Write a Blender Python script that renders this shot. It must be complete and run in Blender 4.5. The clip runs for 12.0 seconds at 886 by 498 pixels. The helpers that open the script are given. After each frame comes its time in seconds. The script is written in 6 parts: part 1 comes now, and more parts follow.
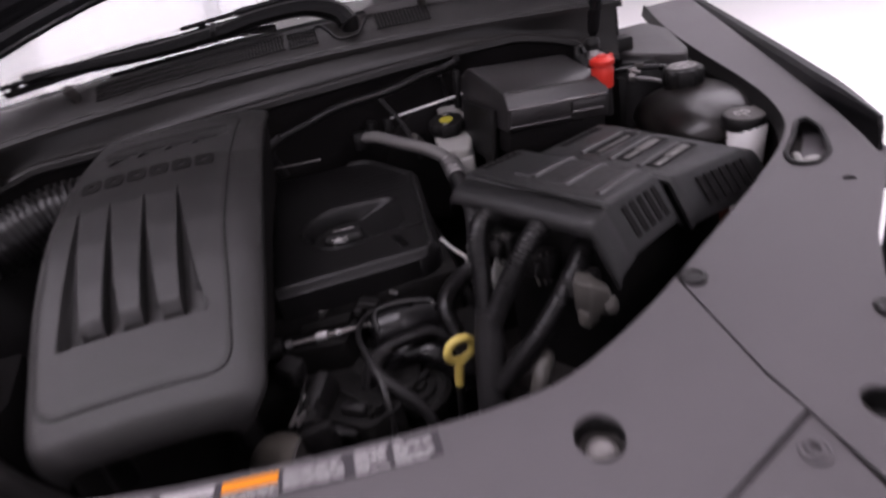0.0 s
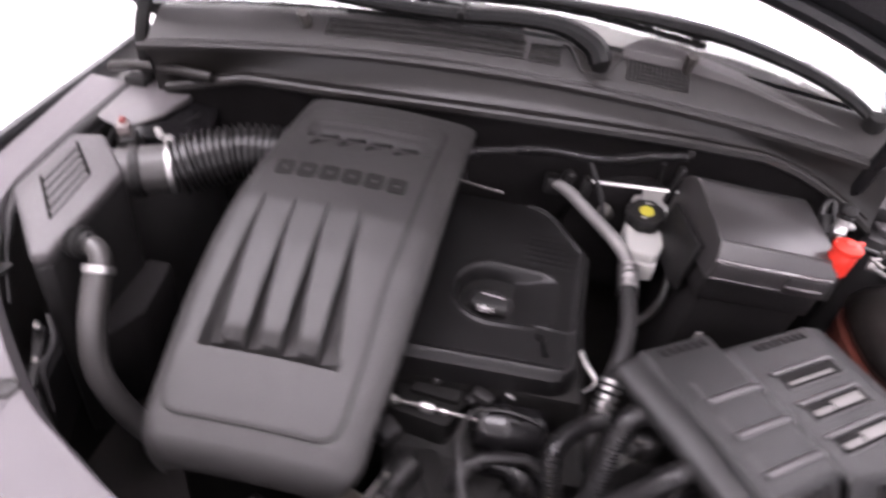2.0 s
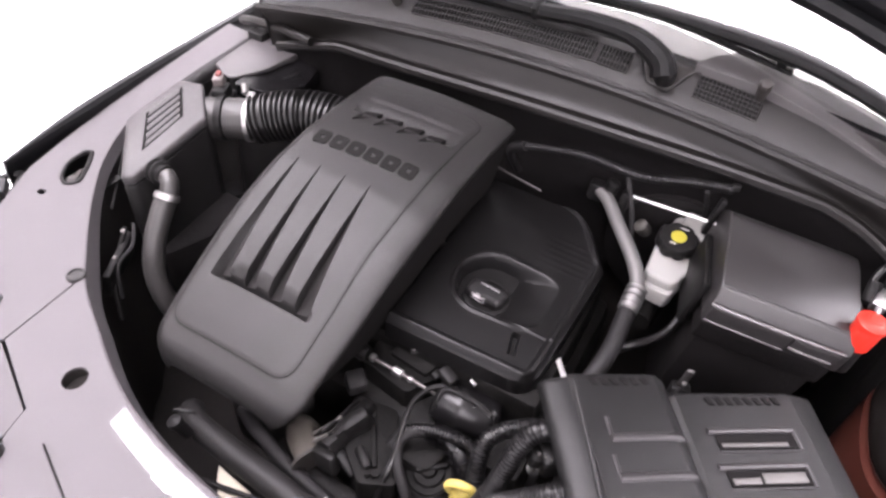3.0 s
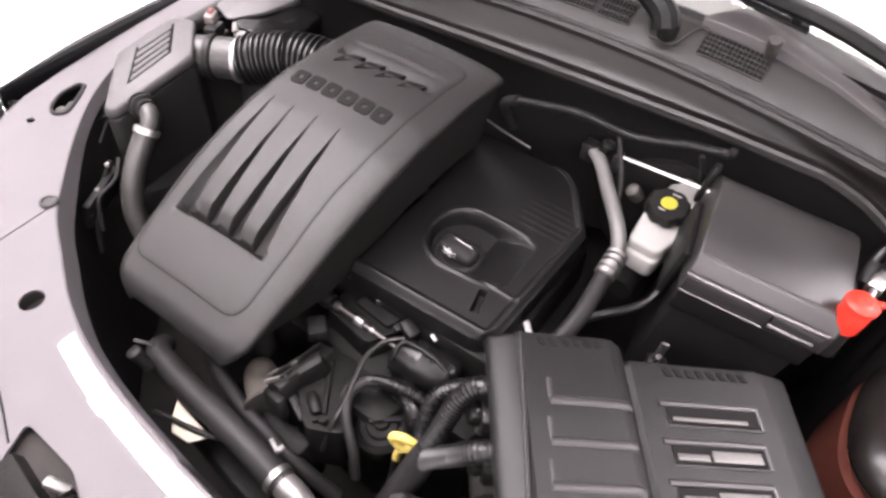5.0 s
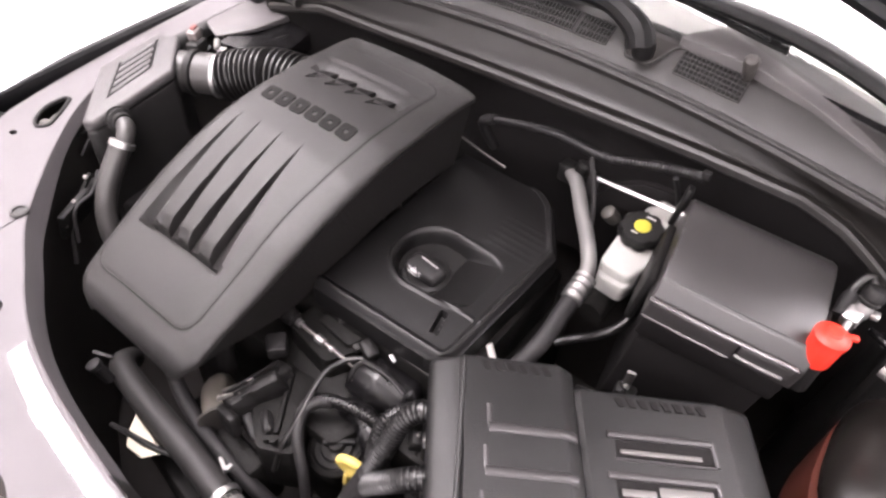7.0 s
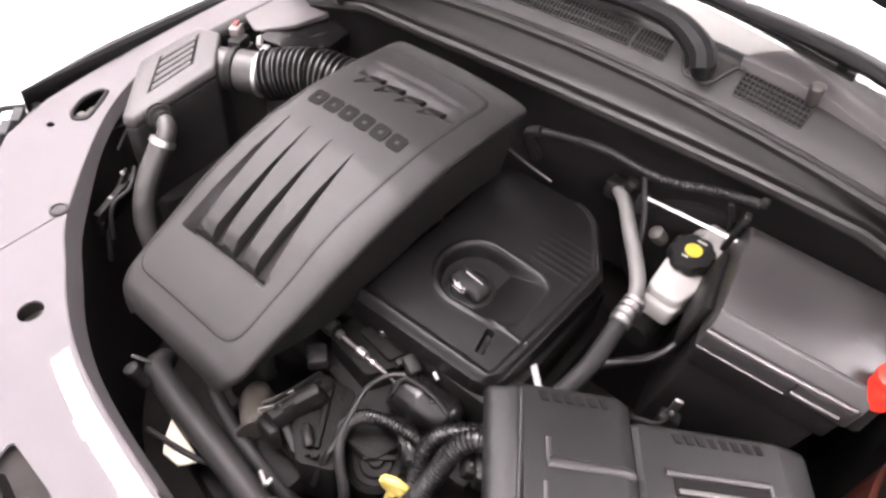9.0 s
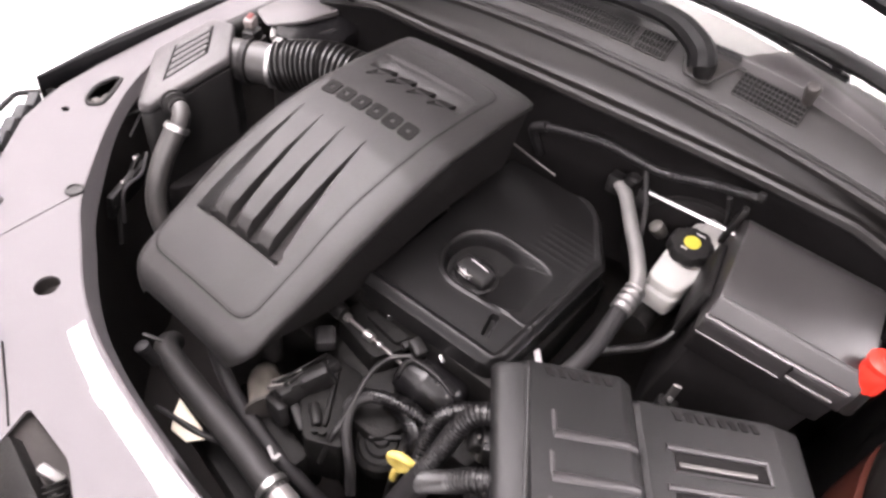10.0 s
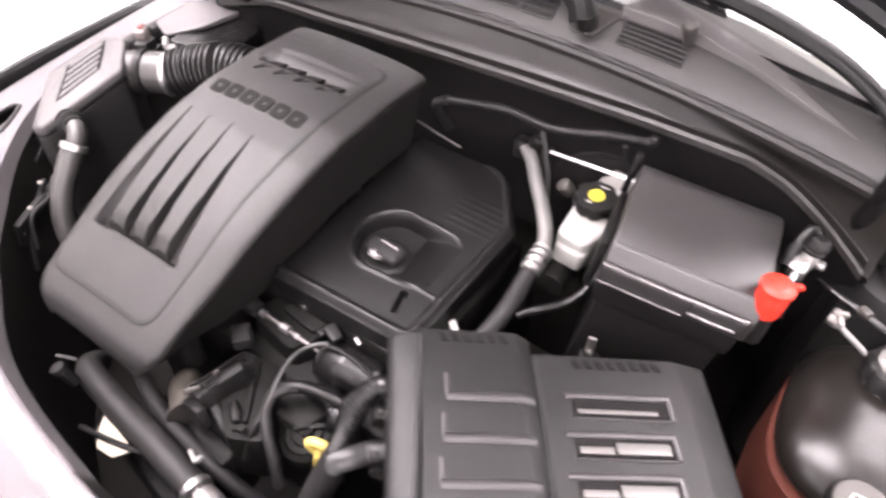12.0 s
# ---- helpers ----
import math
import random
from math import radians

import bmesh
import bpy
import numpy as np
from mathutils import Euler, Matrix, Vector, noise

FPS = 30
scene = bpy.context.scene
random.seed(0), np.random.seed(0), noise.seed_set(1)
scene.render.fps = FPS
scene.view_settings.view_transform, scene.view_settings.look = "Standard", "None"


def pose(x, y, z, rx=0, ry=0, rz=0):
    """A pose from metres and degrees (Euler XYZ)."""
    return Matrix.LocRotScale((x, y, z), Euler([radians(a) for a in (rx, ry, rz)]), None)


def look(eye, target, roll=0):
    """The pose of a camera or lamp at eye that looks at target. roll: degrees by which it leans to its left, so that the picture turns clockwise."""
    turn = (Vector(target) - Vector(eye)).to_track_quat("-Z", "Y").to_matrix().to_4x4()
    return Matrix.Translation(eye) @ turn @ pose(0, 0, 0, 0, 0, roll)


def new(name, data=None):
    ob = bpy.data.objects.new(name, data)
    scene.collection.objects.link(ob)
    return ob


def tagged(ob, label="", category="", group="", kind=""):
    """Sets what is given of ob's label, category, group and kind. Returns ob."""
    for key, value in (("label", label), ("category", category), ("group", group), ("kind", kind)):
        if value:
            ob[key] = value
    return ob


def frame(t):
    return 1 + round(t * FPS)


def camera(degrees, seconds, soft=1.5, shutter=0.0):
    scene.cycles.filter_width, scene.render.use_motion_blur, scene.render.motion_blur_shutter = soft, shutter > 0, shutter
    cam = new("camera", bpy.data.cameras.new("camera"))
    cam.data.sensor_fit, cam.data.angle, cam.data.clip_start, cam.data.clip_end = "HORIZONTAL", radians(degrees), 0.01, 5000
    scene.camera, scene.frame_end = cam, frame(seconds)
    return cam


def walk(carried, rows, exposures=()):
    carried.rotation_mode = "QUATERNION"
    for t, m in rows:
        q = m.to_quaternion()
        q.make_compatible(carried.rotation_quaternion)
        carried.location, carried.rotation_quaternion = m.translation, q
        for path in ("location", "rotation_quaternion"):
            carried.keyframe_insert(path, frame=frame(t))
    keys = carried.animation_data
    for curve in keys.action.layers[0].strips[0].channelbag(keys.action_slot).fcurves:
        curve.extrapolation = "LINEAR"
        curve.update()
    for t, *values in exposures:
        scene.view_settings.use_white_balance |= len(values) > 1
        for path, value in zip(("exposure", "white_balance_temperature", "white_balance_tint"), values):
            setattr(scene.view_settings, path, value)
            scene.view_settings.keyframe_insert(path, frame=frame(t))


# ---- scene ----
cam = camera(70.0, 12.0, 2.7, 0.7)
PATH = [
    (0, (0.1019, -0.5707, 1.3450), (0.1934, 0.3113, 0.8827), -13.08),
    (0.5, (0.1322, -0.4386, 1.3822), (0.2291, 0.4238, 0.8854), -12.43),
    (1, (0.0482, -0.4360, 1.3855), (0.0550, 0.4445, 0.9114), -3.67),
    (1.2, (0.0179, -0.4659, 1.4143), (-0.0514, 0.4212, 0.9577), -0.76),
    (1.5, (-0.0661, -0.4248, 1.4911), (-0.1179, 0.4566, 1.0216), 7.36),
    (2, (0.0419, -0.3804, 1.5647), (-0.0394, 0.4139, 0.9626), 7.18),
    (2.5, (0.3064, -0.2909, 1.6644), (-0.0005, 0.3660, 0.9757), 5.78),
    (3, (0.2835, -0.3157, 1.6713), (-0.0361, 0.3398, 0.9870), 5.69),
    (3.2, (0.2924, -0.3302, 1.6306), (-0.0162, 0.3461, 0.9617), 6.40),
    (4.8, (0.3718, -0.2667, 1.6327), (-0.0016, 0.3332, 0.9251), 6.21),
    (5, (0.3848, -0.2524, 1.6306), (0.0179, 0.3407, 0.9140), 5.38),
    (5.5, (0.3985, -0.2314, 1.6372), (0.0335, 0.3615, 0.9193), 5.15),
    (6, (0.4295, -0.2008, 1.6329), (0.0549, 0.3926, 0.9205), 4.46),
    (6.5, (0.4558, -0.1844, 1.6212), (0.0406, 0.4024, 0.9261), 3.86),
    (8.3, (0.3930, -0.1989, 1.6299), (-0.0139, 0.3789, 0.9224), 4.86),
    (8.5, (0.3793, -0.1928, 1.6411), (-0.0311, 0.3781, 0.9299), 5.77),
    (9, (0.3738, -0.1964, 1.6352), (-0.0333, 0.3757, 0.9232), 6.44),
    (9.5, (0.3972, -0.2167, 1.6068), (-0.0059, 0.3568, 0.8936), 6.84),
    (10, (0.3845, -0.2443, 1.6257), (-0.0210, 0.3459, 0.9277), 8.30),
    (10.5, (0.3785, -0.2614, 1.6196), (-0.0366, 0.3301, 0.9283), 8.51),
    (11, (0.4137, -0.2124, 1.6087), (0.0057, 0.3622, 0.8993), 6.52),
    (11.5, (0.5736, -0.1245, 1.5998), (0.1576, 0.4498, 0.8947), -1.99),
    (12, (0.4962, -0.1829, 1.6115), (0.1025, 0.4133, 0.9119), 1.81),
]
EXPOSURES = [(0.0, -1.98, 6150, 28), (0.5, -1.32, 6200, 27), (1.0, -0.80, 6250, 26), (1.5, -0.50, 6250, 25), (2.0, -0.38, 6250, 25), (2.5, -0.20, 6250, 23), (3.0, -0.20, 6250, 22), (5.0, 0.06, 6450, 20), (9.0, 0.20, 6500, 20), (10.5, 0.08, 6500, 20), (11.0, 0.02, 6500, 21), (11.5, 0.22, 6500, 22), (12.0, 0.50, 6500, 21)]
walk(cam, [(t, look(eye, target, roll)) for t, eye, target, roll in PATH], EXPOSURES)

# The hall: a bright, white car hall with large, unseen light panels in its ceiling.
world = bpy.data.worlds.new("hall_air")
scene.world = world
world.use_nodes = True
world.node_tree.nodes["Background"].inputs[0].default_value = (1.0, 0.98, 0.97, 1)
world.node_tree.nodes["Background"].inputs[1].default_value = 0.05
# x, y, width, length, watts of each light panel
PANELS = [(-2.6, 0.2, 1.8, 1.8, 145.0), (2.9, 2.3, 1.6, 2.4, 90.0), (2.5, -2.2, 1.2, 1.6, 100.0), (-0.6, -0.35, 2.0, 1.3, 150.0), (-2.9, -4.4, 1.2, 1.8, 70.0), (2.9, -4.4, 1.2, 1.8, 70.0), (0.0, 1.5, 3.4, 2.2, 90.0), (-2.9, 3.6, 1.2, 1.8, 80.0)]
FRONT_FILL = 330.0   # low front light, through an added, unseen window
SIDE_FILL = 320.0   # side light, through a second added, unseen window
CEILING_Z = 3.6
# ---------------------------------------------------------------- materials
def material(name, colour, rough=0.5, metal=0.0, grain=0.0, grain_size=600.0, mottle=0.12, mottle_size=9.0, dust=0.0, coat=0.0, spec=0.3, alpha=0.0):
    """A surface with two scales of variation: broad mottling of tone and gloss, and a fine grain in relief."""
    m = bpy.data.materials.new(name)
    m.use_nodes = True
    nt = m.node_tree
    b = nt.nodes["Principled BSDF"]
    co = nt.nodes.new("ShaderNodeTexCoord")
    big = nt.nodes.new("ShaderNodeTexNoise")
    big.inputs["Scale"].default_value, big.inputs["Detail"].default_value = mottle_size, 5.0
    nt.links.new(co.outputs["Object"], big.inputs["Vector"])
    ramp = nt.nodes.new("ShaderNodeMix")
    ramp.data_type = "RGBA"
    lo, hi = 1.0 - mottle, 1.0 + mottle
    ramp.inputs[6].default_value = (colour[0] * lo, colour[1] * lo, colour[2] * lo, 1)
    ramp.inputs[7].default_value = (min(1, colour[0] * hi + dust), min(1, colour[1] * hi + dust), min(1, colour[2] * hi + dust * 0.95), 1)
    nt.links.new(big.outputs["Fac"], ramp.inputs[0])
    nt.links.new(ramp.outputs[2], b.inputs["Base Color"])
    mr = nt.nodes.new("ShaderNodeMapRange")
    mr.inputs[3].default_value, mr.inputs[4].default_value = max(0.02, rough - 0.08), min(1.0, rough + 0.1)
    nt.links.new(big.outputs["Fac"], mr.inputs[0])
    nt.links.new(mr.outputs[0], b.inputs["Roughness"])
    b.inputs["Metallic"].default_value = metal
    b.inputs["Coat Weight"].default_value = coat
    b.inputs["Coat Roughness"].default_value = 0.08
    b.inputs["Specular IOR Level"].default_value = spec
    if grain > 0:
        fine = nt.nodes.new("ShaderNodeTexNoise")
        fine.inputs["Scale"].default_value, fine.inputs["Detail"].default_value = grain_size, 2.0
        nt.links.new(co.outputs["Object"], fine.inputs["Vector"])
        bump = nt.nodes.new("ShaderNodeBump")
        bump.inputs["Strength"].default_value, bump.inputs["Distance"].default_value = grain, 0.0015
        nt.links.new(fine.outputs["Fac"], bump.inputs["Height"])
        nt.links.new(bump.outputs[0], b.inputs["Normal"])
    if alpha:
        b.inputs["Transmission Weight"].default_value = alpha
    return m


COVER = material("cover_plastic", (0.0102, 0.0095, 0.0094), 0.41, spec=0.26, grain=0.35, grain_size=900, dust=0.003)
SHROUD = material("shroud_plastic", (0.0560, 0.0514, 0.0542), 0.55, spec=0.27, grain=0.25, grain_size=1100, dust=0.005)
BLACK = material("black_plastic", (0.0054, 0.0050, 0.0050), 0.45, spec=0.16, grain=0.25, grain_size=700, mottle=0.3, mottle_size=30, dust=0.003)
GLOSSY = material("glossy_black_plastic", (0.0035, 0.0032, 0.0035), 0.25, grain=0.08, grain_size=500, dust=0.001)
FUSE = material("fuse_box_plastic", (0.0150, 0.0137, 0.0138), 0.36, spec=0.50, grain=0.2, grain_size=900, mottle=0.08, mottle_size=4, dust=0.002)
BATT = material("battery_cover_plastic", (0.0030, 0.0028, 0.0029), 0.43, spec=0.27, grain=0.35, grain_size=900, dust=0.003)
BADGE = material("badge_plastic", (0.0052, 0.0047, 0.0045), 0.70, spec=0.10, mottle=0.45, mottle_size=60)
VALVE = material("valve_cover_plastic", (0.0034, 0.0031, 0.0032), 0.34, spec=0.22, grain=0.25, grain_size=800, dust=0.002)
FOAM = material("black_foam", (0.0062, 0.0055, 0.0053), 0.8, spec=0.10, grain=0.6, grain_size=220)
LIP = material("smooth_lip_plastic", (0.0082, 0.0074, 0.0069), 0.38, spec=0.24, mottle=0.2)
# glossy, and paler than the fuse box: glare along its edges as colour
LEDGE_GLARE = material("ledge_glare_plastic", (0.045, 0.041, 0.042), 0.18, spec=0.9)
BRIGHT = material("bright_plated_metal", (0.86, 0.85, 0.84), 0.42, metal=0.5, mottle=0.04)
GREYED = material("greyed_plastic", (0.030, 0.027, 0.025), 0.5, grain=0.2, mottle=0.2)
# lit copy of the battery cover's plastic, for light caught by ribs
RIB = material("lit_rib_plastic", (0.0170, 0.0155, 0.0160), 0.38, spec=0.4)
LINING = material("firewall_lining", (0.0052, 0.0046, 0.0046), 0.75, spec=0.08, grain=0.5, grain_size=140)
RUBBER = material("black_rubber", (0.0058, 0.0052, 0.0055), 0.6, spec=0.22, grain=0.3, grain_size=400, dust=0.003)
HOSE = material("grey_hose_rubber", (0.0195, 0.0181, 0.0176), 0.42, spec=0.4, grain=0.3, grain_size=300, dust=0.005)
MATTE = material("matte_hose_rubber", (0.0082, 0.0075, 0.0074), 0.56, spec=0.22, grain=0.3, grain_size=260, mottle=0.35, mottle_size=26, dust=0.003)
LID = material("air_box_lid_plastic", (0.0270, 0.0248, 0.0256), 0.48, spec=0.40, grain=0.35, grain_size=900, dust=0.003)
PIPE = material("smooth_hose_rubber", (0.0048, 0.0043, 0.0043), 0.36, spec=0.34, mottle=0.3, mottle_size=24, dust=0.003)
CONDUIT = material("corrugated_conduit", (0.0046, 0.0042, 0.0044), 0.34, spec=0.36, dust=0.002)
BAY = material("bay_black", (0.0180, 0.0160, 0.0152), 0.75, spec=0.10, mottle=0.4, mottle_size=22, grain=0.3, grain_size=120, dust=0.002)
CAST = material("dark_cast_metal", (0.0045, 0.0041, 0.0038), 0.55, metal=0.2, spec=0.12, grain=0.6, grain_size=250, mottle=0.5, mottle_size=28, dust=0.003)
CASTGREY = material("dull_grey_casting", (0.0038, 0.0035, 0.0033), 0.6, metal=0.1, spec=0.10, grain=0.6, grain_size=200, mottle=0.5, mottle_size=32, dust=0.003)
WIPER = material("wiper_black", (0.0030, 0.0028, 0.0029), 0.42, spec=0.15, grain=0.1)
PAINT = material("black_body_paint", (0.0055, 0.0055, 0.006), 0.40, coat=0.12, spec=0.2, mottle=0.03)
ALU = material("aluminium", (0.3200, 0.3120, 0.3080), 0.42, metal=1.0, grain=0.25, grain_size=350, mottle=0.1)
STEEL = material("bright_steel", (0.72, 0.71, 0.70), 0.2, metal=1.0, mottle=0.08)
CASTLIGHT = material("cast_aluminium", (0.1700, 0.1600, 0.1550), 0.5, metal=0.8, grain=0.6, grain_size=220)
WHITE = material("white_plastic", (0.7000, 0.6900, 0.6800), 0.42, mottle=0.05, grain=0.1)
MILKY = material("milky_plastic", (0.2150, 0.2100, 0.2020), 0.45, mottle=0.08)
MILKYGREY = material("pale_grey_plastic", (0.10, 0.085, 0.082), 0.45, mottle=0.3, mottle_size=80)
REDTAB = material("brown_red_plastic", (0.09, 0.014, 0.012), 0.5)
RED = material("red_plastic", (0.4200, 0.0200, 0.0100), 0.42, mottle=0.08)
YELLOW = material("yellow_plastic", (0.4000, 0.3100, 0.0800), 0.4, mottle=0.15)
LIME = material("yellow_print", (0.2600, 0.2300, 0.0250), 0.5, mottle=0.04)
ORANGE = material("orange_print", (0.6000, 0.2000, 0.0120), 0.10, mottle=0.05, spec=1.0)
FILMPRINT = material("laminated_print", (0.3000, 0.2900, 0.2900), 0.10, mottle=0.05, spec=1.0)
PRINT = material("white_print", (0.3000, 0.2900, 0.2900), 0.7, spec=0.1, mottle=0.05)
LABEL = material("label_film", (0.0400, 0.0370, 0.0400), 0.20, mottle=0.10, spec=0.55)
COOLANT = material("coolant_filled_plastic", (0.0520, 0.0150, 0.0105), 0.35, mottle=0.18)
TANK = material("smoky_tank_plastic", (0.0060, 0.0050, 0.0045), 0.30, mottle=0.35, mottle_size=20, spec=0.30, grain=0.5, grain_size=45)
CAPPRINT = material("silvery_cap_print", (0.060, 0.057, 0.054), 0.45, spec=0.3, mottle=0.6, mottle_size=70)
DULLALU = material("dull_aluminium", (0.13, 0.126, 0.123), 0.55, metal=0.55, grain=0.3, grain_size=260, mottle=0.2, mottle_size=30)
CREAM = material("gap_ground_cream", (0.25, 0.228, 0.18), 0.5, mottle=0.2, mottle_size=40)
DULL = material("dull_zinc", (0.11, 0.106, 0.103), 0.5, metal=0.9, grain=0.3, grain_size=300, mottle=0.15)
TOWER = material("tower_pad_plastic", (0.046, 0.042, 0.0435), 0.42, spec=0.45, grain=0.25, grain_size=900, dust=0.004)
COWL = material("cowl_plastic", (0.0120, 0.0109, 0.0105), 0.42, spec=0.30, grain=0.3, grain_size=900, dust=0.004)
TROUGH = material("cowl_trough_paint", (0.0058, 0.0051, 0.0045), 0.34, spec=0.24, mottle=0.25)
# cowl plastic made paler, for the light on an upward face
LIT_COWL = material("lit_cowl_plastic", (0.042, 0.039, 0.0392), 0.42, grain=0.25, grain_size=900, dust=0.006)
DUCT = material("fabric_liner", (0.012, 0.011, 0.012), 0.95, grain=0.8, grain_size=160)
HALL_FLOOR = material("hall_floor", (0.86, 0.85, 0.84), 0.35, mottle=0.04, mottle_size=0.8)
HALL_WALL = material("hall_wall", (0.66, 0.65, 0.64), 0.8, mottle=0.02, mottle_size=0.5)
DASH = material("dashboard_vinyl", (0.1300, 0.1250, 0.1200), 0.6, grain=0.3, grain_size=500)
TANCAST = material("greyish_tan_casting", (0.080, 0.072, 0.062), 0.5, spec=0.2, grain=0.4, grain_size=220, mottle=0.3, mottle_size=30)
TAN = material("weathered_grey_plastic", (0.0420, 0.0390, 0.0350), 0.5, grain=0.3)
CELL = material("lamp_cell", (0.030, 0.030, 0.031), 0.6, spec=0.15, mottle=0.4, mottle_size=90)
GRATE = material("grey_steel", (0.25, 0.25, 0.25), 0.45, metal=0.6)


def glass(name, tint, rough=0.0):
    m = bpy.data.materials.new(name)
    m.use_nodes = True
    b = m.node_tree.nodes["Principled BSDF"]
    b.inputs["Base Color"].default_value = (*tint, 1)
    b.inputs["Transmission Weight"].default_value = 1.0
    b.inputs["Roughness"].default_value = rough
    b.inputs["IOR"].default_value = 1.45
    return m


GLASS = glass("windscreen_glass", (0.93, 0.95, 0.94))


def emitter(name, strength):
    m = bpy.data.materials.new(name)
    m.use_nodes = True
    b = m.node_tree.nodes["Principled BSDF"]
    b.inputs["Base Color"].default_value = (0.9, 0.9, 0.9, 1)
    b.inputs["Emission Color"].default_value = (1.0, 0.97, 0.95, 1)
    b.inputs["Emission Strength"].default_value = strength
    return m


PANEL_GLOW = emitter("light_panel_diffuser", 14.0)
# ---------------------------------------------------------------- building helpers
V = Vector


def thing(name, label, category, at, group="", kind=""):
    """An Empty at a thing's base."""
    ob = new(name)
    ob.empty_display_size = 0.05
    ob.location = at
    return tagged(ob, label, category, group, kind)


def part(name, bm, mat, parent=None, label="", sharp=38):
    """Links a bmesh, given in world metres, as one mesh under a thing or a part."""
    me = bpy.data.meshes.new(name)
    bmesh.ops.recalc_face_normals(bm, faces=bm.faces)
    bm.to_mesh(me)
    bm.free()
    for p in me.polygons:
        p.use_smooth = True
    me.set_sharp_from_angle(angle=radians(sharp))
    me.materials.append(mat)
    ob = new(name, me)
    if parent is not None:
        ob.parent = parent
        if parent.type == "EMPTY":
            ob.matrix_parent_inverse = Matrix.Translation(-parent.location)
    return tagged(ob, label)


def solo(name, bm, mat, label, category, group="", kind="", sharp=38):
    """A thing that is one mesh."""
    return tagged(part(name, bm, mat, None, "", sharp), label, category, group, kind)


def join(*bms):
    """Several bmeshes as one."""
    out = bms[0]
    for b in bms[1:]:
        me = bpy.data.meshes.new("tmp")
        b.to_mesh(me)
        b.free()
        out.from_mesh(me)
        bpy.data.meshes.remove(me)
    return out


def bevelled(bm, r, seg=2, angle=25):
    edges = [e for e in bm.edges if len(e.link_faces) == 2 and e.calc_face_angle(0) > radians(angle)]
    if r > 0 and edges:
        bmesh.ops.bevel(bm, geom=edges, offset=r, segments=seg, profile=0.5, affect="EDGES", clamp_overlap=True)
    return bm


def box(c, s, r=0.004, turn=None, seg=2):
    """A rounded box: centre, size, edge radius, and a turn as Euler degrees."""
    bm = bmesh.new()
    bmesh.ops.create_cube(bm, size=1.0)
    bmesh.ops.scale(bm, vec=V(s), verts=bm.verts)
    bevelled(bm, r, seg)
    m = pose(*c, *(turn or (0, 0, 0)))
    bmesh.ops.transform(bm, matrix=m, verts=bm.verts)
    return bm


def prism(outline, low, high, r=0.004, seg=2):
    """An outline in plan, extruded between two heights; low and high are numbers or functions of x, y."""
    lo = low if callable(low) else (lambda x, y: low)
    hi = high if callable(high) else (lambda x, y: high)
    bm = bmesh.new()
    a = [bm.verts.new((x, y, lo(x, y))) for x, y in outline]
    b = [bm.verts.new((x, y, hi(x, y))) for x, y in outline]
    n = len(outline)
    bm.faces.new(a[::-1])
    bm.faces.new(b)
    for i in range(n):
        bm.faces.new((a[i], a[(i + 1) % n], b[(i + 1) % n], b[i]))
    bmesh.ops.recalc_face_normals(bm, faces=bm.faces)
    return bevelled(bm, r, seg)


def profile(section, x0, x1, r=0.004, seg=2):
    """A section in the y-z plane, drawn out from x0 to x1."""
    bm = bmesh.new()
    a = [bm.verts.new((x0, y, z)) for y, z in section]
    b = [bm.verts.new((x1, y, z)) for y, z in section]
    n = len(section)
    bm.faces.new(a[::-1])
    bm.faces.new(b)
    for i in range(n):
        bm.faces.new((a[i], a[(i + 1) % n], b[(i + 1) % n], b[i]))
    bmesh.ops.recalc_face_normals(bm, faces=bm.faces)
    return bevelled(bm, r, seg)


def spline(pts, step=0.008):
    """Points along a smooth line through the given ones."""
    p = [V(q) for q in pts]
    p = [2 * p[0] - p[1], *p, 2 * p[-1] - p[-2]]
    out = []
    for i in range(1, len(p) - 2):
        n = max(2, int((p[i + 1] - p[i]).length / step))
        for k in range(n):
            t = k / n
            out.append(0.5 * (2 * p[i] + (p[i + 1] - p[i - 1]) * t + (2 * p[i - 1] - 5 * p[i] + 4 * p[i + 1] - p[i + 2]) * t * t + (3 * p[i] - p[i - 1] - 3 * p[i + 1] + p[i + 2]) * t**3))
    out.append(p[-2])
    return out


def sweep(line, radius, n=12, flat=1.0):
    """A closed tube along a line of points; radius is a number or a function of the distance along it."""
    rad = radius if callable(radius) else (lambda s: radius)
    bm = bmesh.new()
    rings, s, side = [], 0.0, None
    for i, p in enumerate(line):
        d = (line[min(i + 1, len(line) - 1)] - line[max(i - 1, 0)]).normalized()
        if i:
            s += (p - line[i - 1]).length
        if side is None:
            side = d.cross(V((0, 0, 1)))
            side = side.normalized() if side.length > 0.1 else V((1, 0, 0))
        side = (side - d * side.dot(d)).normalized()
        up = side.cross(d)
        r = rad(s)
        rings.append([bm.verts.new(p + side * r * math.cos(2 * math.pi * k / n) + up * r * flat * math.sin(2 * math.pi * k / n)) for k in range(n)])
    for a, b in zip(rings, rings[1:]):
        for k in range(n):
            bm.faces.new((a[k], a[(k + 1) % n], b[(k + 1) % n], b[k]))
    bm.faces.new(rings[0][::-1])
    bm.faces.new(rings[-1])
    return bm


def tube(pts, radius, n=12, step=0.008, flat=1.0):
    return sweep(spline(pts, step), radius, n, flat)


def ribbed(pts, radius, pitch=0.006, depth=0.0015, n=12):
    """A corrugated tube."""
    line = spline(pts, pitch / 4)
    return sweep(line, lambda s: radius + depth * (1 if (s / pitch) % 1 < 0.5 else -1), n)


